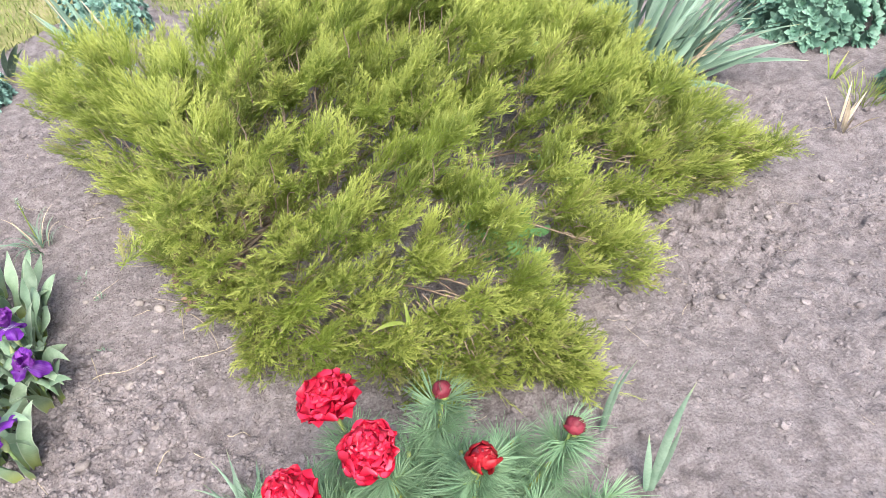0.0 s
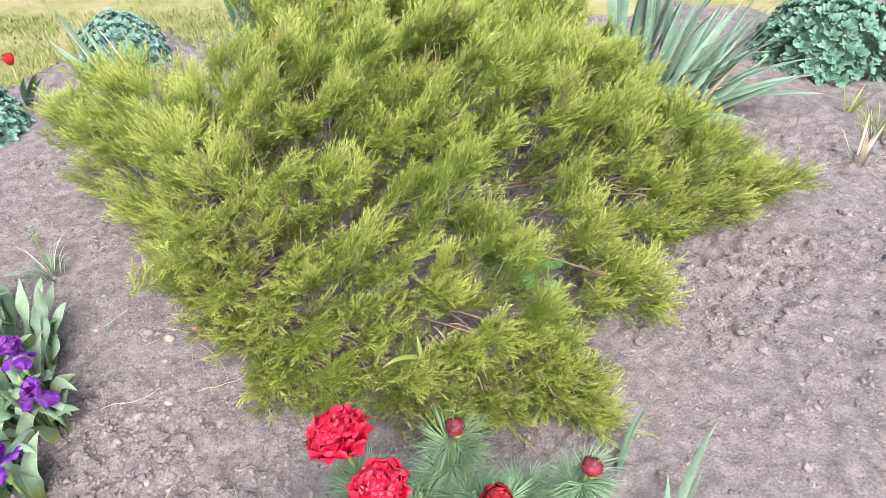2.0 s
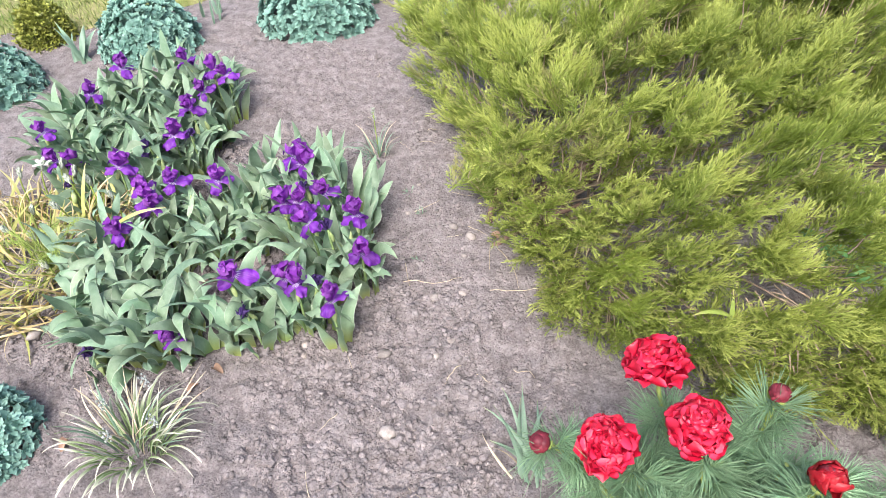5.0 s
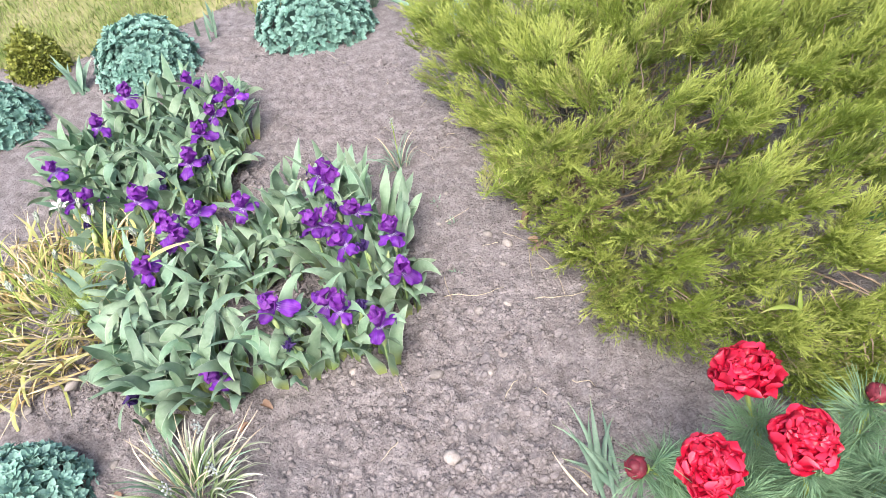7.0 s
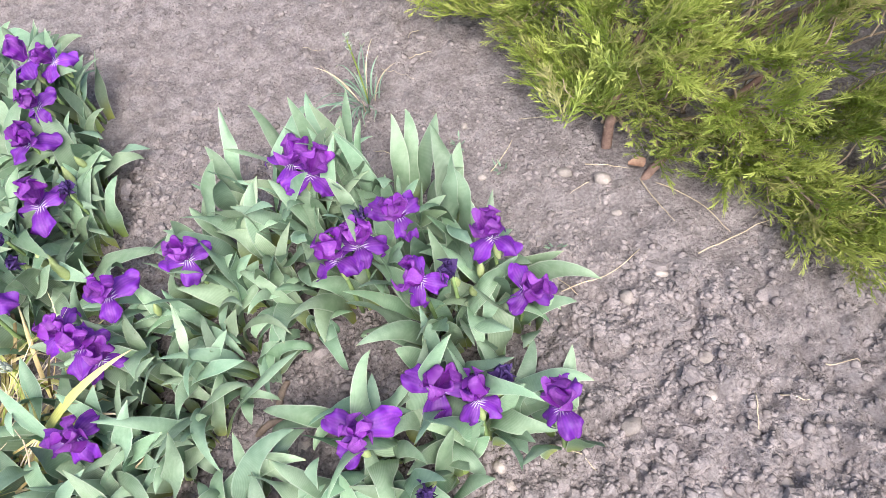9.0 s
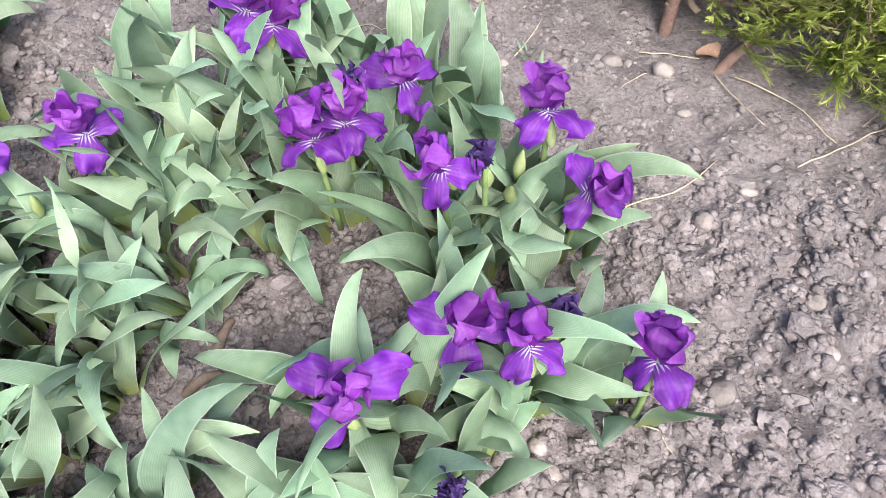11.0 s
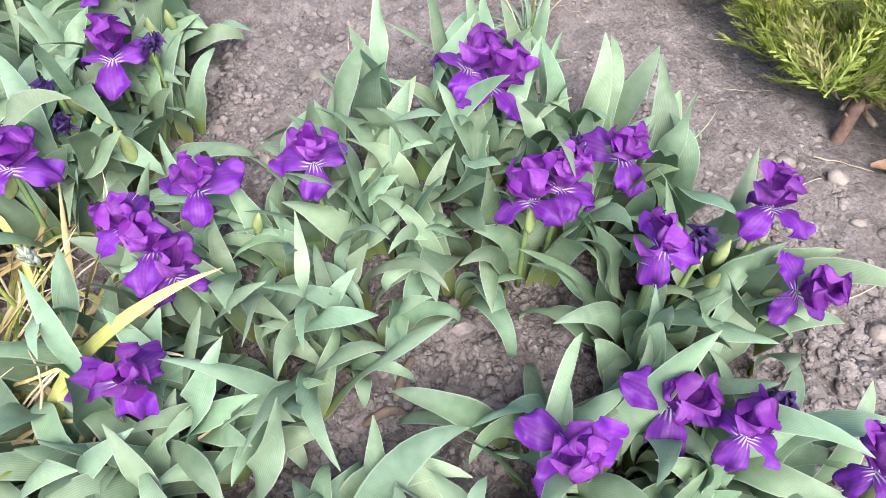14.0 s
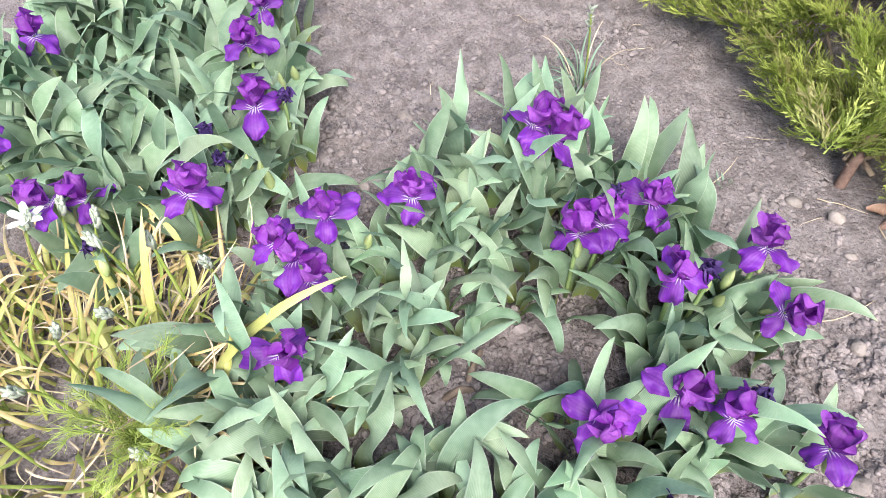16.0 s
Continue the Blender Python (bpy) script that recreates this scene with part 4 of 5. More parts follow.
def peony_bud(plant, p, axis, size, open_red=False):
    head = new("bud")
    head.parent, head.matrix_basis = plant, aim(p, axis, rnd(0, 6), size)
    tagged(head, "round crimson bud about to open")
    part("core", BUD_CORE, head, "", place(0, 0, 0.012))
    if open_red:
        for k in range(22):
            q = k / 21
            m = Matrix.Rotation(radians(k * 137.5), 4, "Z") @ place(0.002 + 0.002 * q, 0, 0.006 * (1 - q), rnd(-25, 25), -30 + 45 * q + rnd(-8, 8), 0, rnd(0.62, 0.8))
            part("petal", OPENING_PETALS[k % 2], head, "", m)
    else:
        for k in range(9):
            m = Matrix.Rotation(radians(k * 137.5), 4, "Z") @ place(0.0035, 0, -0.003 + 0.0004 * k, rnd(-8, 8), rnd(-6, 6), 0, rnd(0.86, 1.02))
            part("petal", BUD_PETALS[k % 2], head, "", m)
    for k in range(3):
        part("sepal", SEPAL, head, "yellow-green sepal", Matrix.Rotation(radians(k * 120), 4, "Z") @ place(0.004, 0, -0.006))


def peony():
    ox, oy = 0.06, 0.53
    plant = thing("peony", (ox, oy, 0), "fern-leaved peony with scarlet double blooms and thread-like foliage", "peony")
    tops = [((-0.068, 0.662, 0.298), (-0.25, 0.10, 1.0), "flower", 0.87), ((-0.004, 0.578, 0.315), (-0.1, -0.25, 1.0), "flower", 0.75), ((-0.090, 0.528, 0.298), (-0.35, -0.4, 1.0), "flower", 0.75),
            ((-0.165, 0.521, 0.275), (-0.4, -0.5, 0.8), "bud", 0.9), ((0.076, 0.688, 0.275), (0.05, 0.1, 1.0), "bud", 0.9), ((0.124, 0.565, 0.312), (0.05, -0.1, 1.0), "openbud", 1.25),
            ((0.243, 0.637, 0.265), (0.2, 0.0, 1.0), "bud", 0.92), ((-0.02, 0.46, 0.28), (-0.1, -0.5, 1), "openbud", 1.1), ((0.17, 0.66, 0.21), (0.2, 0.3, 1), "leaf", 1),
            ((0.20, 0.53, 0.23), (0.3, -0.3, 1), "leaf", 1), ((0.06, 0.45, 0.22), (0.1, -0.5, 1), "leaf", 1), ((-0.06, 0.60, 0.20), (-0.3, 0.2, 1), "leaf", 1), ((0.03, 0.64, 0.22), (0, 0.3, 1), "leaf", 1),
            ((0.28, 0.57, 0.21), (0.4, 0, 1), "leaf", 1), ((-0.12, 0.60, 0.19), (-0.4, 0.1, 1), "leaf", 1), ((0.10, 0.62, 0.25), (0, 0, 1), "leaf", 1)]
    for (x, y, z), axis, what, size in tops:
        p = np.array([x - ox, y - oy, z])
        root = np.array([p[0] * 0.3 + rnd(-0.02, 0.02), p[1] * 0.3 + rnd(-0.02, 0.02), -0.01])
        ax = unit(np.array(axis))
        line = bezier(root, root + [0, 0, z * 0.45], p - ax * z * 0.35, p - ax * 0.006, 16)
        part("stem", tube("stem", line, np.linspace(0.0042, 0.003, 16), PEONY_STEM, 7), plant)
        count = 30 if what != "flower" else 24
        for k in range(count):
            s = 0.30 + (0.68 if what != "flower" else 0.54) * k / count
            q = line[int(s * 15)]
            up = radians(4 + 40 * s + rnd(-16, 16))
            m = Matrix.Translation(q) @ Matrix.Rotation(k * 2.4 + rnd(-0.4, 0.4), 4, "Z") @ Matrix.Rotation(-up, 4, "Y") @ Matrix.Rotation(rnd(-0.6, 0.6), 4, "X") @ Matrix.Scale(rnd(0.85, 1.2), 4)
            part("leaf", THREAD_LEAVES[R.randint(5)], plant, "", m)
        if what == "flower":
            peony_flower(plant, p, axis, size)
        elif what == "bud":
            peony_bud(plant, p, axis, size)
        elif what == "openbud":
            peony_bud(plant, p, axis, size, True)


peony()


# ---- sedums ----
def rosette(seed, material, leaves=15, size=0.02, wide=0.62):
    """Fleshy spoon-shaped leaves that share one centre."""
    r = np.random.RandomState(seed)
    vs, quads, tris, along = [[[0, 0, 0.002]]], [], [], [[0.0]]
    k0 = 1
    for k in range(leaves):
        q = k / (leaves - 1)
        L = size * (0.5 + 0.6 * q) * r.uniform(0.85, 1.15)
        rise = 1.5 - (0.6 if wide < 0.5 else 1.2) * q + r.uniform(-0.12, 0.12)
        wid = (0.62, 0.70, 1.0, 0.08) if wide < 0.5 else (0.5, 0.8, 1.0, 0.35)
        v = np.array([(L * s * math.cos(rise - 0.35 * s), L * wide * 0.62 * w * q2, L * s * math.sin(rise - 0.35 * s) + 0.12 * L * wide * abs(q2)) for s, w in zip((0, 0.3, 0.68, 1.0), wid) for q2 in (-1, 0, 1)])
        g = np.arange(3)[:, None] * 3
        f = np.concatenate([np.c_[g + u, g + 3 + u, g + 4 + u, g + 1 + u][k3:k3 + 1] for k3 in range(3) for u in (0, 1)])
        a = {"along": np.repeat([0, 0.3, 0.68, 1.0], 3)}
        an = k * 2.4 + r.uniform(-0.25, 0.25)
        rot = np.array([[math.cos(an), -math.sin(an), 0], [math.sin(an), math.cos(an), 0], [0, 0, 1]])
        for low in (0,):
            vs.append((v[3:] + [0.001, 0, 0.004 * (1 - q) - low]) @ rot.T)
            along.append(a["along"][3:])
            g = f[2:] - 3 + k0
            quads.append(g if not low else g[:, ::-1])
            tris += [(0, k0 + j, k0 + j + 1) for j in range(2)]
            k0 += 9
    return np_mesh("rosette", np.concatenate(vs), [np.concatenate(quads), np.array(tris)], material, {"along": np.concatenate(along)})


ROSETTES = {"blue": [rosette(k, SEDUM, 13, 0.0190, 0.42) for k in range(4)], "green": [rosette(k + 9, SEDUM_GREEN, 13, 0.025, 0.46) for k in range(4)]}


def sedum(x, y, rx, ry, h, kind, label, count, size=1.0):
    plant = thing("sedum", (x, y, gz(x, y)), label, "sedum", "sedums round the bed")
    v, f = ball(rx * 0.74, ry * 0.74, h * 0.78, 9, 16, 0.05)
    v[:, 2] = np.maximum(v[:, 2], -0.02)
    dark = SEDUM if kind == "blue" else SEDUM_GREEN
    part("cushion", np_mesh("cushion", v, f, dark, {"along": np.zeros(len(v))}), plant)
    for k in range(count):
        q = (k + 0.5) / count
        zc = 1 - 1.08 * q
        rr = math.sqrt(max(0, 1 - zc * zc))
        a = k * 2.39996 + rnd(-0.12, 0.12)
        nx, ny, nz = rr * math.cos(a), rr * math.sin(a), zc
        jit = rnd(0.86, 1.03) + 0.10 * (float(vnoise(nx * 4 + 30 + x * 9, ny * 4 + 30)) - 0.5)
        p = (nx * rx * jit, ny * ry * jit, max(0.008, nz * h * jit))
        d = Vector((nx / rx, ny / ry, nz / h + 1.8)).normalized() + Vector((rnd(-0.25, 0.25), rnd(-0.25, 0.25), 0))
        part("rosette", ROSETTES[kind][R.randint(4)], plant, "", aim(p, d, rnd(0, 6.28), size * rnd(0.85, 1.2)))


sedum(-1.46, 1.97, 0.20, 0.17, 0.165, "blue", "rounded blue-green sedum mound beside the lawn", 640)
sedum(-1.90, 1.63, 0.158, 0.145, 0.16, "blue", "dome of blue-green sedum rosettes behind the irises", 600)
sedum(-2.20, 1.23, 0.16, 0.14, 0.14, "blue", "blue-green sedum mound near the boxwood", 430)
sedum(-1.10, 0.315, 0.10, 0.09, 0.10, "blue", "small blue-green sedum beside the pale grass tuft", 250)
sedum(-1.11, 2.44, 0.14, 0.12, 0.17, "blue", "small grey-green sedum dome beside tall iris leaves", 280)
sedum(1.26, 2.32, 0.22, 0.19, 0.19, "green", "broad-leaved green sedum mound on bare soil", 340, 1.05)
sedum(1.42, 1.86, 0.13, 0.11, 0.11, "green", "low green sedum at the edge of the soil", 120)


# ---- boxwood ----
def boxwood(x, y, r, h):
    bush = thing("boxwood", (x, y, gz(x, y)), "small clipped olive-green boxwood bush at the lawn edge", "shrub")
    m = 4200
    d = R.normal(size=(m, 3))
    d /= np.linalg.norm(d, axis=1)[:, None]
    d[:, 2] = np.abs(d[:, 2]) * 1.0 - 0.12
    lump = 0.75 + 0.35 * vnoise(d[:, 0] * 4 + 20, d[:, 1] * 4 + d[:, 2] * 3 + 20)
    c = d * np.array([r, r, h]) * (lump * R.uniform(0.72, 1.08, m))[:, None] + [0, 0, 0.02]
    t = R.normal(size=(m, 3)) + d * 1.2
    t /= np.linalg.norm(t, axis=1)[:, None]
    sd = np.cross(t, R.normal(size=(m, 3)))
    sd /= np.linalg.norm(sd, axis=1)[:, None]
    L, W = R.uniform(0.011, 0.019, m)[:, None], R.uniform(0.0042, 0.0068, m)[:, None]
    nn = np.cross(t, sd)
    v = np.stack([c, c + t * L * 0.5 + sd * W, c + t * L, c + t * L * 0.5 - sd * W, c + t * L * 0.5 + nn * 0.002], 1).reshape(-1, 3)
    k = np.arange(m)[:, None] * 5
    f = np.concatenate([np.c_[k + a, k + b, k + 4] for a, b in ((0, 1), (1, 2), (2, 3), (3, 0))])
    tagged(part("foliage", np_mesh("foliage", v, f, BOX_LEAF), bush), kind="stuff")
    for j in range(9):
        a, e = j * 0.7, rnd(0.1, 0.9)
        tip = np.array([math.cos(a) * math.sin(e) * r, math.sin(a) * math.sin(e) * r, math.cos(e) * h]) * 0.8
        part("stem", tube("stem", bezier((0, 0, -0.01), (0, 0, h * 0.3), tip * 0.6, tip, 6), [0.004, 0.0035, 0.003, 0.0025, 0.002, 0.001], BARK, 5), bush)


boxwood(-2.31, 1.56, 0.092, 0.155)


# ---- leafy clumps of straps and swords ----
def strap_clump(name, x, y, label, category, specs, group=""):
    """specs: (count, material, Lmin, Lmax, W, spread, a0, a1, shape, heading, fan width)"""
    plant = thing(name, (x, y, gz(x, y)), label, category, group)
    for count, material, l0, l1, w, spread, a0, a1, shape, head, width in specs:
        for k in range(count):
            az = head + rnd(-width, width)
            rr = spread * math.sqrt(R.rand())
            an = rnd(0, 6.28)
            px, py = rr * math.cos(an), rr * math.sin(an)
            if width > 3:
                az = an + rnd(-1.5, 1.5) * (spread > 0.1) + rnd(-0.6, 0.6)
            b0 = a0 * rnd(0.3, 1.3)
            me = leaf_mesh("leaf", material, L=rnd(l0, l1), W=w * rnd(0.75, 1.2), az=az, a0=b0, a1=b0 + a1 * rnd(0.3, 1.3), drift=rnd(-0.7, 0.7) * (3.6 if spread > 0.15 else 1), tw0=rnd(-0.6, 0.6), tw1=rnd(-1.4, 1.4),
                           p=rnd(1.1, 2.2), n=11 if spread > 0.15 else 9, thick=0.0008, cup=rnd(0.1, 0.3), shape=shape, hook=rnd(-1.2, 2.0) if spread > 0.15 else 0.0, wave=rnd(0, 0.6) if spread > 0.15 else 0.0)
            part("leaf", me, plant, "", place(px, py, gz(x + px, y + py) - gz(x, y) - 0.006))
    return plant


star = strap_clump("star_of_bethlehem", -1.40, 0.68, "sprawling clump of yellowing strap leaves with pale bud spikes", "bulb plant",
                   [(400, YELLOW_BLADE, 0.08, 0.19, 0.0050, 0.22, 0.85, 1.5, "strap", 0, 4), (100, SALLOW_BLADE, 0.11, 0.20, 0.0078, 0.20, 0.85, 1.6, "strap", 0, 4), (110, GREEN_BLADE, 0.08, 0.15, 0.0050, 0.17, 0.6, 1.3, "strap", 0, 4), (230, STRAW, 0.07, 0.18, 0.0024, 0.21, 0.9, 1.5, "strap", 0, 4)])


for lx, ly, az, L, w, a0, a1 in ((0.150, 0.050, 0.68, 0.24, 0.0125, 0.40, 1.40), (0.155, 0.00, -0.3, 0.15, 0.012, 0.4, 2.4), (0.08, 0.10, 1.5, 0.19, 0.010, 0.25, 0.4)):
    part("leaf", leaf_mesh("leaf", SALLOW_BLADE, L=L, W=w, az=az, a0=a0, a1=a0 + a1, p=1.2, n=14, thick=0.0008, cup=0.15, shape="strap", tw1=0.3), star, "", place(lx, ly, 0.01))


def bud_spike(plant, x, y, z, dx, dy, opened=False):
    """A nodding spike of overlapping pale buds on a thin stalk."""
    tip = np.array([x + dx, y + dy, z])
    part("stalk", tube("stalk", bezier((x, y, 0), (x, y, z * 0.6), (x + dx * 0.5, y + dy * 0.5, z * 0.95), tip, 8), np.linspace(0.0022, 0.0016, 8), GREEN_BLADE, 5), plant)
    ax = unit(np.array([dx, dy, 0.05]))
    for k in range(10):
        p = tip + ax * 0.0019 * k - ax * 0.012
        m = aim(p, (ax[0] + 0.42 * math.cos(k * 2.4), ax[1] + 0.42 * math.sin(k * 2.4), ax[2] + 0.42 * math.sin(k * 2.4 + 1)), rnd(0, 6), 1.0 - 0.035 * k)
        part("bud", BUD_OVAL, plant, "", m)
    if opened:
        for j in range(6):
            part("petal", STAR_PETAL, plant, "open white star petal", Matrix.Translation(tip) @ Matrix.Rotation(j * 1.047, 4, "Z") @ Matrix.Rotation(rnd(-0.4, 0.1), 4, "Y"))


v, f = ball(0.0042, 0.0036, 0.0095, 7, 8)
BUD_OVAL = np_mesh("bud", v + [0, 0, 0.006], f, BUD_WHITE, {"streak": np.tile([0.9, 0.1, 0.3, 0.1, 0.9, 0.1, 0.3, 0.1], 7)})
v, f, a = petal(0.022, 0.009, lambda s: 0.5 - 0.5 * s, cup=0.3, ruffle=0.001, nu=5, nv=4, base=0.4)
STAR_PETAL = np_mesh("petal", v, f, PETAL_WHITE, a)
for x, y, z, o in [(-1.47, 0.83, 0.17, 1), (-1.50, 0.80, 0.16, 0), (-1.44, 0.86, 0.16, 0), (-1.40, 0.85, 0.15, 0), (-1.36, 0.84, 0.15, 0), (-1.31, 0.84, 0.16, 0), (-1.26, 0.85, 0.14, 0), (-1.33, 0.78, 0.15, 0),
                   (-1.39, 0.73, 0.15, 0), (-1.38, 0.69, 0.14, 0), (-1.31, 0.68, 0.13, 0), (-1.39, 0.63, 0.14, 0), (-1.25, 0.65, 0.11, 0), (-1.45, 0.60, 0.12, 0), (-1.46, 0.68, 0.16, 0), (-1.53, 0.74, 0.15, 1), (-1.50, 0.69, 0.15, 0)]:
    bud_spike(star, x + 1.40, y - 0.68, z - 0.02, rnd(-0.025, 0.025), rnd(-0.02, 0.025), bool(o))

tuft = strap_clump("grass_tuft", -0.835, 0.415, "tuft of narrow arching leaves with whitish edges and seed heads", "ornamental grass",
                   [(85, PALE_BLADE, 0.08, 0.14, 0.0046, 0.048, 0.5, 2.0, "strap", 0, 4), (14, BLUE_BLADE, 0.10, 0.16, 0.004, 0.04, 0.4, 1.2, "strap", 0, 4), (14, STRAW, 0.08, 0.15, 0.003, 0.05, 0.7, 1.0, "strap", 0, 4)])
v, f = ball(0.0021, 0.0021, 0.0026, 5, 6)
GRAIN = np_mesh("seed", v, f, mat("seed_head", (0.22, 0.25, 0.23), (0.40, 0.43, 0.42), 100, 0.8, 0.3, 300, 0.3))
for k in range(4):
    a, z = k * 1.6, rnd(0.07, 0.11)
    tip = np.array([0.055 * math.cos(a), 0.05 * math.sin(a) + 0.02, z])
    part("stalk", tube("stalk", bezier((0, 0, 0), (0, 0, z * 0.5), tip * [0.7, 0.7, 0.9], tip, 6), 0.0012, STRAW, 5), tuft)
    for j in range(16):
        part("seed", GRAIN, tuft, "", place(tip[0] + 0.005 * math.cos(j * 2.4), tip[1] + 0.005 * math.sin(j * 2.4), tip[2] - 0.012 + j * 0.0017))

TALL = "tall irises behind the juniper"
strap_clump("tall_iris", 0.645, 1.95, "tall grey-green iris leaves leaning over bare soil", "iris",
            [(40, TALL_LEAF, 0.26, 0.40, 0.022, 0.10, 0.9, 0.6, "sword", 0.05, 0.5), (22, TALL_LEAF, 0.30, 0.46, 0.026, 0.10, 0.6, 0.5, "sword", 0.5, 0.6), (9, STRAW, 0.25, 0.42, 0.014, 0.08, 0.7, 0.7, "sword", 0.1, 0.7)], TALL)
strap_clump("tall_iris", 0.62, 2.16, "upright grey-green iris leaves behind the juniper", "iris",
            [(20, TALL_LEAF, 0.35, 0.50, 0.028, 0.09, 0.3, 0.5, "sword", 0.7, 1.0)], TALL)
strap_clump("tall_iris", -0.86, 1.98, "tall grey-green iris leaves splaying towards the lawn", "iris",
            [(14, TALL_LEAF, 0.30, 0.44, 0.022, 0.05, 1.0, 0.45, "sword", 2.9, 0.5), (6, TALL_LEAF, 0.30, 0.42, 0.022, 0.05, 0.6, 0.4, "sword", 2.5, 0.7), (3, STRAW, 0.3, 0.4, 0.012, 0.05, 0.7, 0.5, "sword", 2.6, 0.5)], TALL)
strap_clump("tall_iris", -0.62, 2.42, "upright iris leaves rising behind the juniper", "iris",
            [(16, TALL_LEAF, 0.36, 0.50, 0.027, 0.06, 0.15, 0.35, "sword", 1.5, 3.0)], TALL)
strap_clump("young_iris", -2.06, 1.47, "small young iris fan beside the boxwood", "iris", [(9, TALL_LEAF, 0.09, 0.15, 0.020, 0.03, 0.6, 0.6, "sword", 2.6, 1.2)])
strap_clump("young_iris", -1.84, 1.88, "few young upright leaves at the lawn edge", "iris", [(6, TALL_LEAF, 0.08, 0.12, 0.014, 0.05, 0.25, 0.3, "sword", 1.5, 3.0)])
strap_clump("tulip_leaves", 0.395, 0.70, "single shoot with three long bluish leaves", "tulip plant",
            [(1, BLUE_BLADE, 0.23, 0.24, 0.018, 0.004, 0.18, 0.15, "sword", 1.2, 0.1), (1, BLUE_BLADE, 0.15, 0.16, 0.017, 0.004, 0.75, 0.4, "sword", 0.35, 0.1), (1, BLUE_BLADE, 0.12, 0.13, 0.014, 0.004, 0.4, 0.4, "sword", 1.9, 0.1)])
strap_clump("tulip_leaves", 0.33, 0.80, "lone narrow grey-green leaf beside the juniper", "tulip plant", [(2, BLUE_BLADE, 0.13, 0.16, 0.009, 0.01, 0.3, 0.4, "sword", 1.2, 0.3)])
strap_clump("tulip_leaves", -0.205, 0.628, "loose bluish tulip leaves flopped on the soil beside the peony", "tulip plant",
            [(5, BLUE_BLADE, 0.12, 0.17, 0.0095, 0.02, 1.15, 0.75, "sword", 2.45, 0.4), (3, BLUE_BLADE, 0.10, 0.14, 0.009, 0.02, 1.2, 0.6, "sword", 3.2, 0.3),
             (3, BLUE_BLADE, 0.10, 0.14, 0.009, 0.03, 1.0, 0.8, "sword", 1.95, 0.25), (3, STRAW, 0.07, 0.12, 0.005, 0.03, 1.2, 0.5, "sword", 3.4, 0.5)])
strap_clump("sprout", 1.18, 1.96, "small yellow-green sprout in bare soil", "young plant", [(6, GREEN_BLADE, 0.06, 0.10, 0.010, 0.012, 0.45, 0.5, "sword", 1.2, 1.6)])
strap_clump("grass_tuft", 1.22, 1.84, "low fine olive-green tuft on bare soil", "ornamental grass", [(60, GREEN_BLADE, 0.05, 0.085, 0.0022, 0.045, 0.5, 0.5, "strap", 0, 4)])
strap_clump("dry_stubs", 1.11, 1.70, "cut straw-coloured stubs of an old plant", "dead stalks", [(9, STRAW, 0.05, 0.12, 0.007, 0.025, 0.4, 0.3, "strap", 0, 4)])
strap_clump("chive_tuft", -0.865, 1.32, "thin dark-green chive-like tuft with one seed stalk", "young plant",
            [(15, BLUE_BLADE, 0.06, 0.12, 0.0032, 0.02, 0.25, 2.4, "strap", 0, 4), (12, TALL_LEAF, 0.04, 0.09, 0.0035, 0.025, 0.5, 1.5, "strap", 0, 4), (5, STRAW, 0.06, 0.11, 0.0022, 0.025, 0.6, 1.8, "strap", 0, 4)])


# ---- small plants ----
def feathery(x, y):
    plant = thing("feathery_seedling", (x, y, gz(x, y)), "bright green feathery seedling among the yellow leaves", "young plant")
    meshes = []
    for k in range(3):
        v, f, a = threads(k + 40, 0.034, 5, 3, 0.00032)
        meshes.append(np_mesh("leaf", v, f, FEATHER, a))
    for k in range(13):
        az, rise, reach = k * 2.4, rnd(0.25, 1.2), rnd(0.05, 0.085)
        tip = np.array([math.cos(az) * math.cos(rise), math.sin(az) * math.cos(rise), math.sin(rise)]) * reach + [0, 0, 0.035 + 0.003 * k]
        line = bezier((0, 0, 0.02), (0, 0, 0.05), tip * [0.6, 0.6, 0.95], tip, 8)
        part("frond", tube("frond", line, np.linspace(0.0008, 0.0004, 8), FEATHER, 4), plant)
        for j in range(8):
            d = line[min(j + 1, 7)] - line[max(j - 1, 0)]
            turn = Vector(d).to_track_quat("X", "Z").to_matrix().to_4x4()
            part("leaf", meshes[(k + j) % 3], plant, "", Matrix.Translation(line[j]) @ turn @ Matrix.Rotation(rnd(-1.5, 1.5), 4, "X") @ Matrix.Rotation(rnd(-0.5, 0.5), 4, "Z") @ Matrix.Scale(rnd(0.7, 1.1), 4))
    part("stem", tube("stem", [(0, 0, -0.01), (0, 0, 0.03), (0.003, 0, 0.07)], 0.0012, FEATHER, 5), plant)


feathery(-1.285, 0.665)


def columbine_leaf():
    blocks = []
    for k in (-1, 0, 1):
        v, f, a = petal(0.026, 0.030, lambda s: 0.2 - 0.2 * s, cup=0.15, ruffle=0.003, freq=12, nu=6, nv=7, base=0.15, notch=0.34)
        an = k * 0.95
        rot = np.array([[math.cos(an), -math.sin(an), 0], [math.sin(an), math.cos(an), 0], [0, 0, 1]])
        blocks.append((v @ rot.T, f, a))
    v, f, a = join(blocks)
    return np_mesh("leaflet", v, f, AQUILEGIA, a)


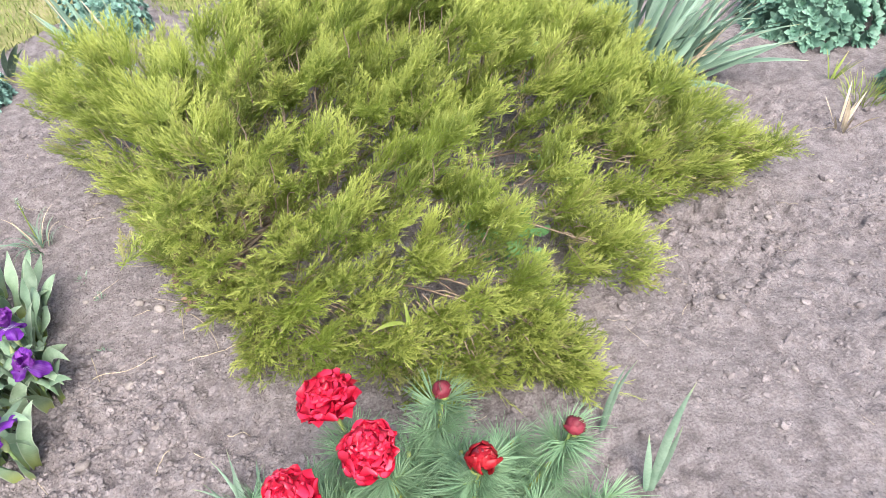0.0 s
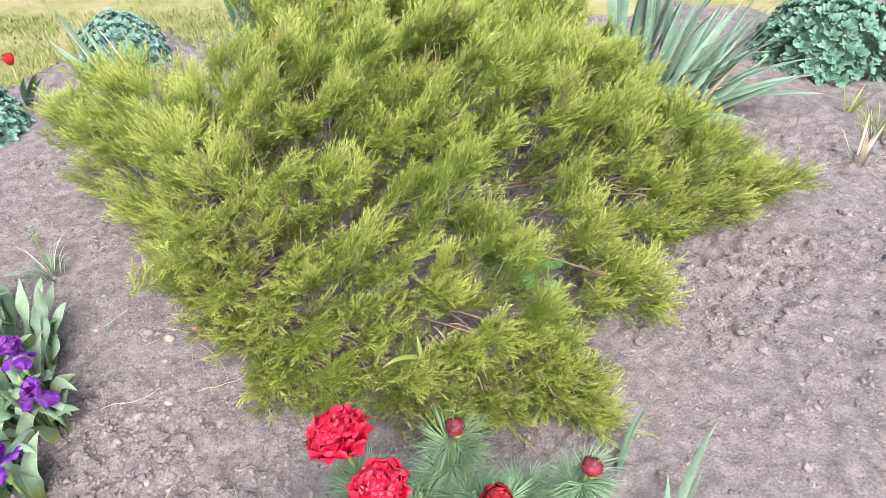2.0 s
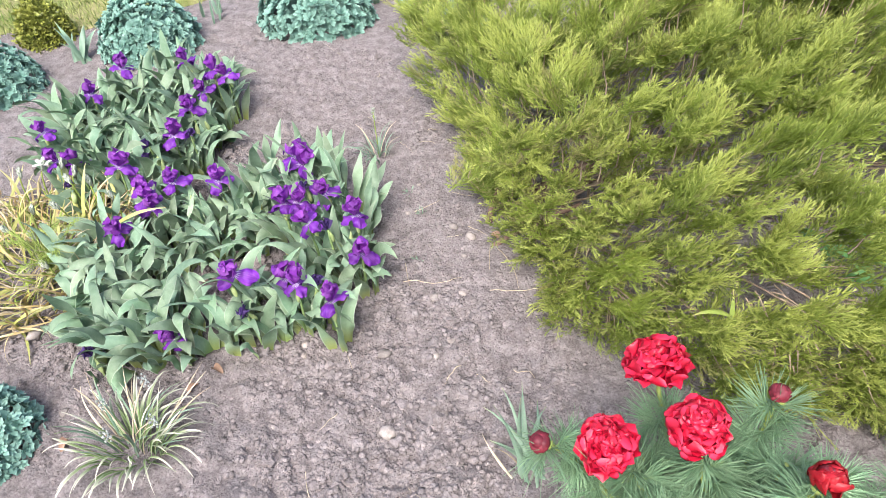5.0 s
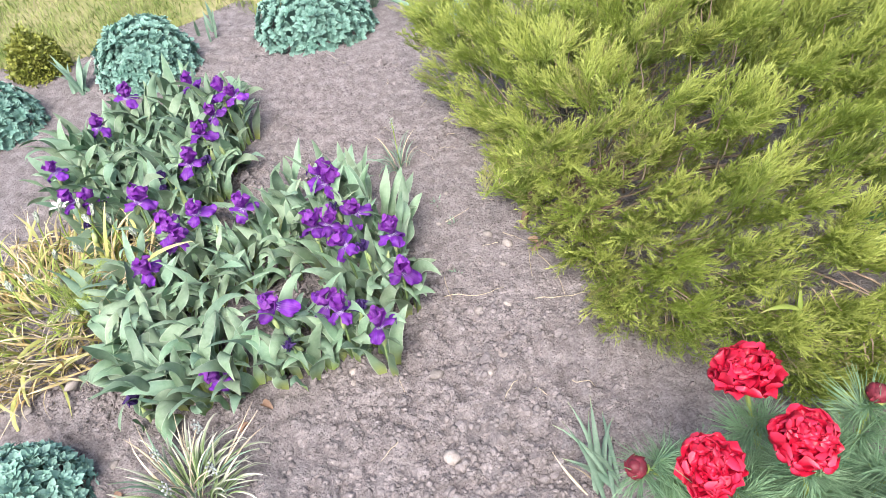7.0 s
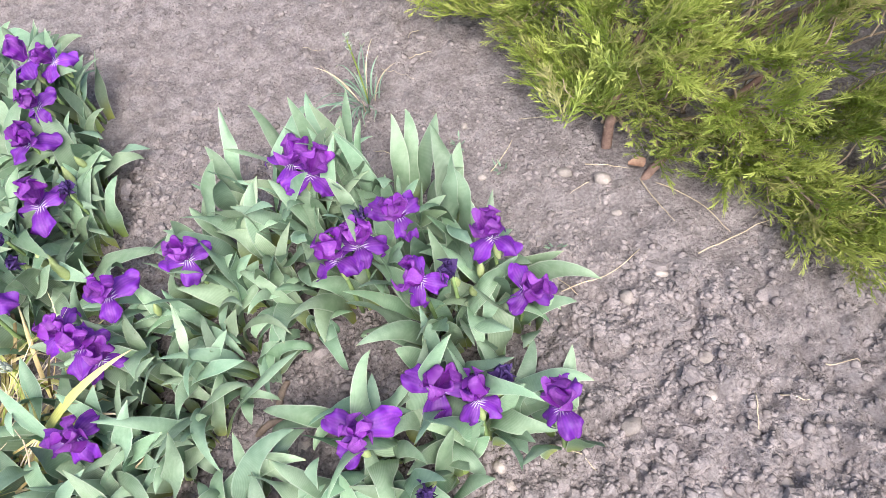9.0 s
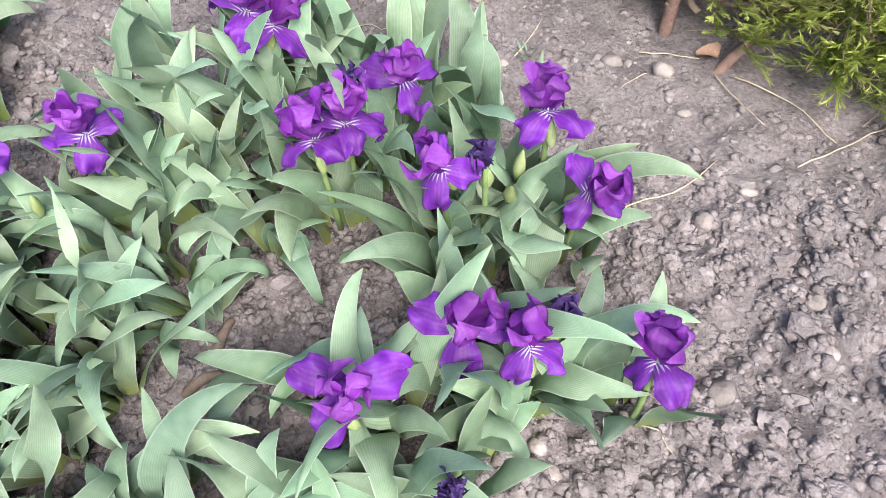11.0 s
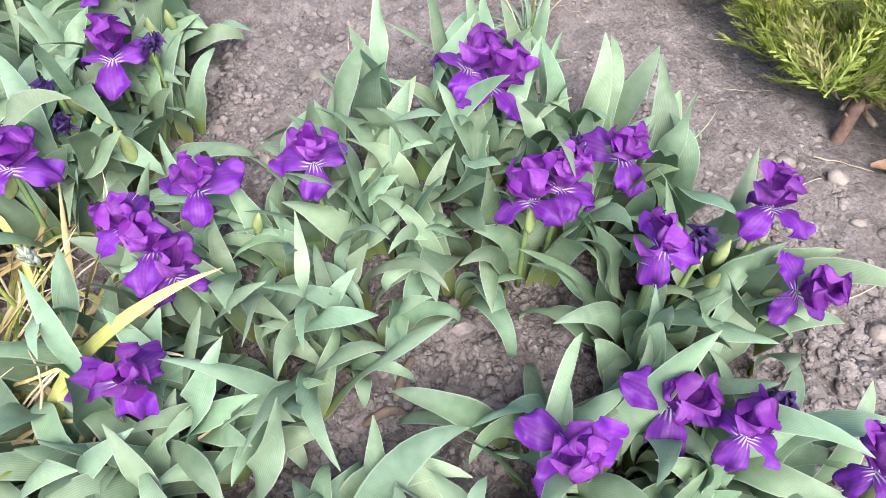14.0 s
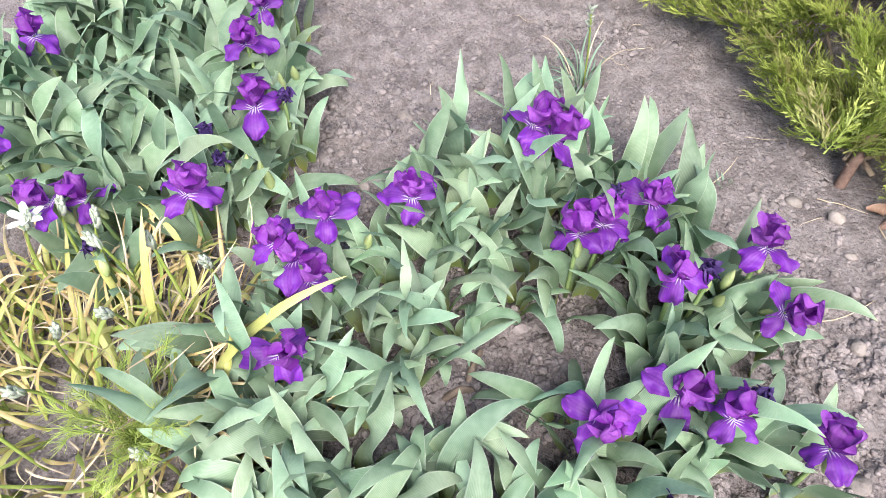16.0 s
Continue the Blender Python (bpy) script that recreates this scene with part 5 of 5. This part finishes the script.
LEAFLET = columbine_leaf()
columbine = thing("columbine", (0.19, 1.23, 0), "pale green scalloped columbine leaves showing through the juniper", "columbine")
for x, y, z, s in [(0.262, 1.505, 0.345, 1.2), (0.171, 1.585, 0.305, 1.0), (0.306, 1.248, 0.215, 1.1), (0.273, 1.30, 0.21, 1.1), (0.133, 1.215, 0.12, 1.2), (0.15, 1.19, 0.10, 1.1), (0.224, 1.24, 0.10, 1.1), (0.208, 1.18, 0.08, 1.1), (0.24, 1.21, 0.09, 1.0),
                   (0.17, 1.16, 0.13, 0.9), (0.20, 1.13, 0.12, 0.9), (0.235, 1.16, 0.14, 0.85), (0.155, 1.135, 0.11, 0.9), (0.19, 1.20, 0.15, 0.8), (0.25, 1.13, 0.10, 0.9), (0.22, 1.20, 0.16, 0.8), (0.26, 1.18, 0.13, 0.85)]:
    x, y = x - 0.19, y - 1.23
    part("stalk", tube("stalk", bezier((x * 0.3, y * 0.3, 0), (x * 0.4, y * 0.4, z * 0.6), (x * 0.8, y * 0.8, z), (x, y, z), 7), 0.001, AQUILEGIA, 5), columbine)
    part("leaflet", LEAFLET, columbine, "", place(x, y, z, rnd(0, 25), rnd(-15, 15), rnd(0, 360), s))


def tulip(x, y):
    plant = strap_clump("tulip", x, y, "small red tulip with blue-green leaves by the lawn", "tulip", [(4, BLUE_BLADE, 0.12, 0.17, 0.024, 0.01, 0.4, 0.5, "sword", 0.5, 2.5)])
    part("stem", tube("stem", [(0, 0, -0.01), (0, 0, 0.07), (0.004, 0, 0.14)], 0.003, PEONY_STEM, 6), plant)
    v, f, a = petal(0.042, 0.030, lambda s: 0.5 + 1.3 * s, cup=0.5, ruffle=0.001, nu=6, nv=5, base=0.5)
    me = np_mesh("petal", v, f, TULIP_RED, a)
    for k in range(6):
        part("petal", me, plant, "", Matrix.Translation((0.004, 0, 0.138)) @ Matrix.Rotation(k * 1.047, 4, "Z"))


tulip(-1.33, 2.15)

# ---- stones, sticks and litter ----
for x, y, s in [(-0.57, 1.13, 0.013), (-0.52, 1.11, 0.014), (-0.47, 0.95, 0.009), (-0.51, 1.05, 0.008), (-0.44, 0.83, 0.015), (-0.45, 0.78, 0.009), (-0.545, 0.755, 0.014), (-0.52, 0.92, 0.013),
                (-0.64, 1.01, 0.007), (-0.69, 0.70, 0.009), (-0.39, 0.68, 0.013), (-1.15, 1.07, 0.010), (-0.71, 1.24, 0.008), (-0.46, 0.61, 0.018), (-1.21, 0.53, 0.016), (-1.26, 0.46, 0.014),
                (-0.70, 0.72, 0.010), (-0.54, 0.76, 0.008), (-0.65, 0.54, 0.009), (-1.01, 0.42, 0.009), (-0.93, 0.76, 0.012), (-1.12, 1.21, 0.014), (0.34, 1.02, 0.012), (0.92, 1.2, 0.009),
                (0.99, 1.48, 0.010), (0.70, 0.92, 0.009), (-0.62, 1.03, 0.007), (-0.69, 1.14, 0.008), (0.62, 1.10, 0.011), (0.80, 1.35, 0.010)]:
    s *= 0.85
    v, f = ball(s * rnd(0.9, 1.3), s * rnd(0.7, 1.0), s * rnd(0.45, 0.7), 6, 8, 0.2)
    ob = new("stone", np_mesh("stone", v, f, STONE))
    ob.matrix_basis = place(x, y, gz(x, y) + s * 0.12, rnd(-15, 15), rnd(-15, 15), rnd(0, 360))
    tagged(ob, "small pale weathered stone lying on the soil", "stone", "stones on the soil")


def stick(x0, y0, x1, y1, r=0.0009, label="thin dry straw-coloured stalk on the soil"):
    p0, p1 = np.array([x0, y0, 0]), np.array([x1, y1, 0])
    d = p1 - p0
    side = np.array([-d[1], d[0], 0]) * rnd(-0.12, 0.12)
    pts = bezier(p0, p0 + d * 0.3 + side, p0 + d * 0.7 + side, p1, 9)
    pts[:, 2] = ground_z(pts[:, 0], pts[:, 1]) + 0.003 + r
    c = pts.mean(0)
    ob = new("dry_stalk", tube("dry_stalk", pts - c, np.linspace(r, r * 0.5, 9), STRAW, 5))
    ob.location = c
    tagged(ob, label, "dry stalk", "dry stalks on the soil")


for q in [(-0.54, 1.14, -0.48, 1.12), (-0.45, 1.09, -0.37, 1.0), (-0.42, 0.97, -0.29, 1.02), (-0.60, 0.94, -0.49, 0.99), (-0.40, 0.78, -0.41, 0.73), (-0.31, 0.81, -0.27, 0.81), (-0.64, 0.74, -0.59, 0.71),
          (-0.37, 0.78, -0.34, 0.77), (-0.47, 1.10, -0.44, 1.02), (-0.62, 0.99, -0.58, 0.93)]:
    stick(*q)
for k in range(90):
    x, y, a, L = rnd(-1.6, 1.3), rnd(0.45, 2.0), rnd(0, 6.28), rnd(0.02, 0.07)
    stick(x, y, x + L * math.cos(a), y + L * math.sin(a), rnd(0.0004, 0.0008))

for pts, r in (([(-0.99, 0.775, 0.004), (-0.975, 0.785, 0.012), (-0.965, 0.795, 0.012), (-0.955, 0.79, 0.0)], 0.0065), ([(-0.965, 0.80, 0.006), (-0.96, 0.82, 0.014), (-0.958, 0.835, 0.014), (-0.955, 0.845, 0.0)], 0.006)):
    ob = new("iris_rhizome", tube("iris_rhizome", bezier(*pts, n=10) - np.array(pts[1]), r * 0.7 * np.array([0.5, 0.9, 1.1, 0.9, 1.1, 1.0, 0.85, 1.0, 0.9, 0.4]), RHIZOME, 9))
    ob.location = pts[1]
    tagged(ob, "knobbly brown iris rhizome half out of the soil", "rhizome")
for x, y in [(-0.83, 0.565), (-0.80, 0.60), (-0.48, 1.13), (-0.95, 0.36), (-1.36, 0.55)]:
    v, f, a = petal(0.024, 0.015, lambda s: 0.5 - 0.9 * s, cup=0.9, ruffle=0.004, nu=6, nv=5)
    ob = new("dead_leaf", np_mesh("dead_leaf", v, f, DEAD_LEAF, a))
    ob.matrix_basis = place(x, y, gz(x, y) + 0.004, rnd(-20, 20), rnd(-10, 10), rnd(0, 360))
    tagged(ob, "curled reddish-brown dead leaf on the soil", "dead leaf")


# ---- seed heads and stray blades among the juniper ----
def seed_stalk(x, y, z, base, material, heads=9, size=1.0, label="pale seed head on a thin stalk"):
    plant = thing("seed_stalk", (base[0], base[1], gz(*base)), label, "seed head")
    tip = np.array([x - base[0], y - base[1], z])
    part("stalk", tube("stalk", bezier((0, 0, 0), (0, 0, z * 0.5), tip * [0.8, 0.8, 0.8], tip, 9), 0.0014, GREEN_BLADE, 5), plant)
    for k in range(heads):
        part("bud", BUD_OVAL, plant, "", aim(tip - np.array([0, 0, 0.003 * k]), (math.cos(k * 2.4), math.sin(k * 2.4), 0.9), rnd(0, 6), size * rnd(0.8, 1.1)))


seed_stalk(0.036, 1.578, 0.315, (0.03, 1.50), BUD_WHITE, 9, 1.3)
seed_stalk(0.006, 1.030, 0.195, (0.03, 1.03), BUD_WHITE, 12, 0.9, "greenish seed head poking through the juniper")
seed_stalk(-0.870, 1.332, 0.13, (-0.862, 1.318), BUD_WHITE, 12, 0.62, "tiny green seed stalk on the chive tuft")
for x, y, az, L, a0, a1, w, z in [(0.02, 0.90, 3.6, 0.08, 0.7, 2.2, 0.011, 0.17), (0.02, 0.90, 1.9, 0.09, 0.3, 0.7, 0.009, 0.12), (0.16, 1.24, 1.2, 0.16, 0.2, 0.9, 0.011, 0.03), (0.36, 1.62, 0.5, 0.16, 0.7, 1.3, 0.010, 0.14)]:
    ob = new("stray_blade", leaf_mesh("stray_blade", GREEN_BLADE, L=L, W=w, az=az, a0=a0, a1=a1, p=1.3, thick=0.0008, shape="sword"))
    ob.location = (x, y, z)
    tagged(ob, "pale green bulb leaf caught among the juniper boughs", "leaf")
for x, y in [(-0.66, 1.15), (-0.72, 1.21), (-0.60, 1.01)]:
    strap_clump("seedling", x, y, "tiny grey-green weed seedling in the soil", "young plant", [(8, BLUE_BLADE, 0.012, 0.024, 0.004, 0.004, 0.9, 0.4, "spoon", 0, 4)])
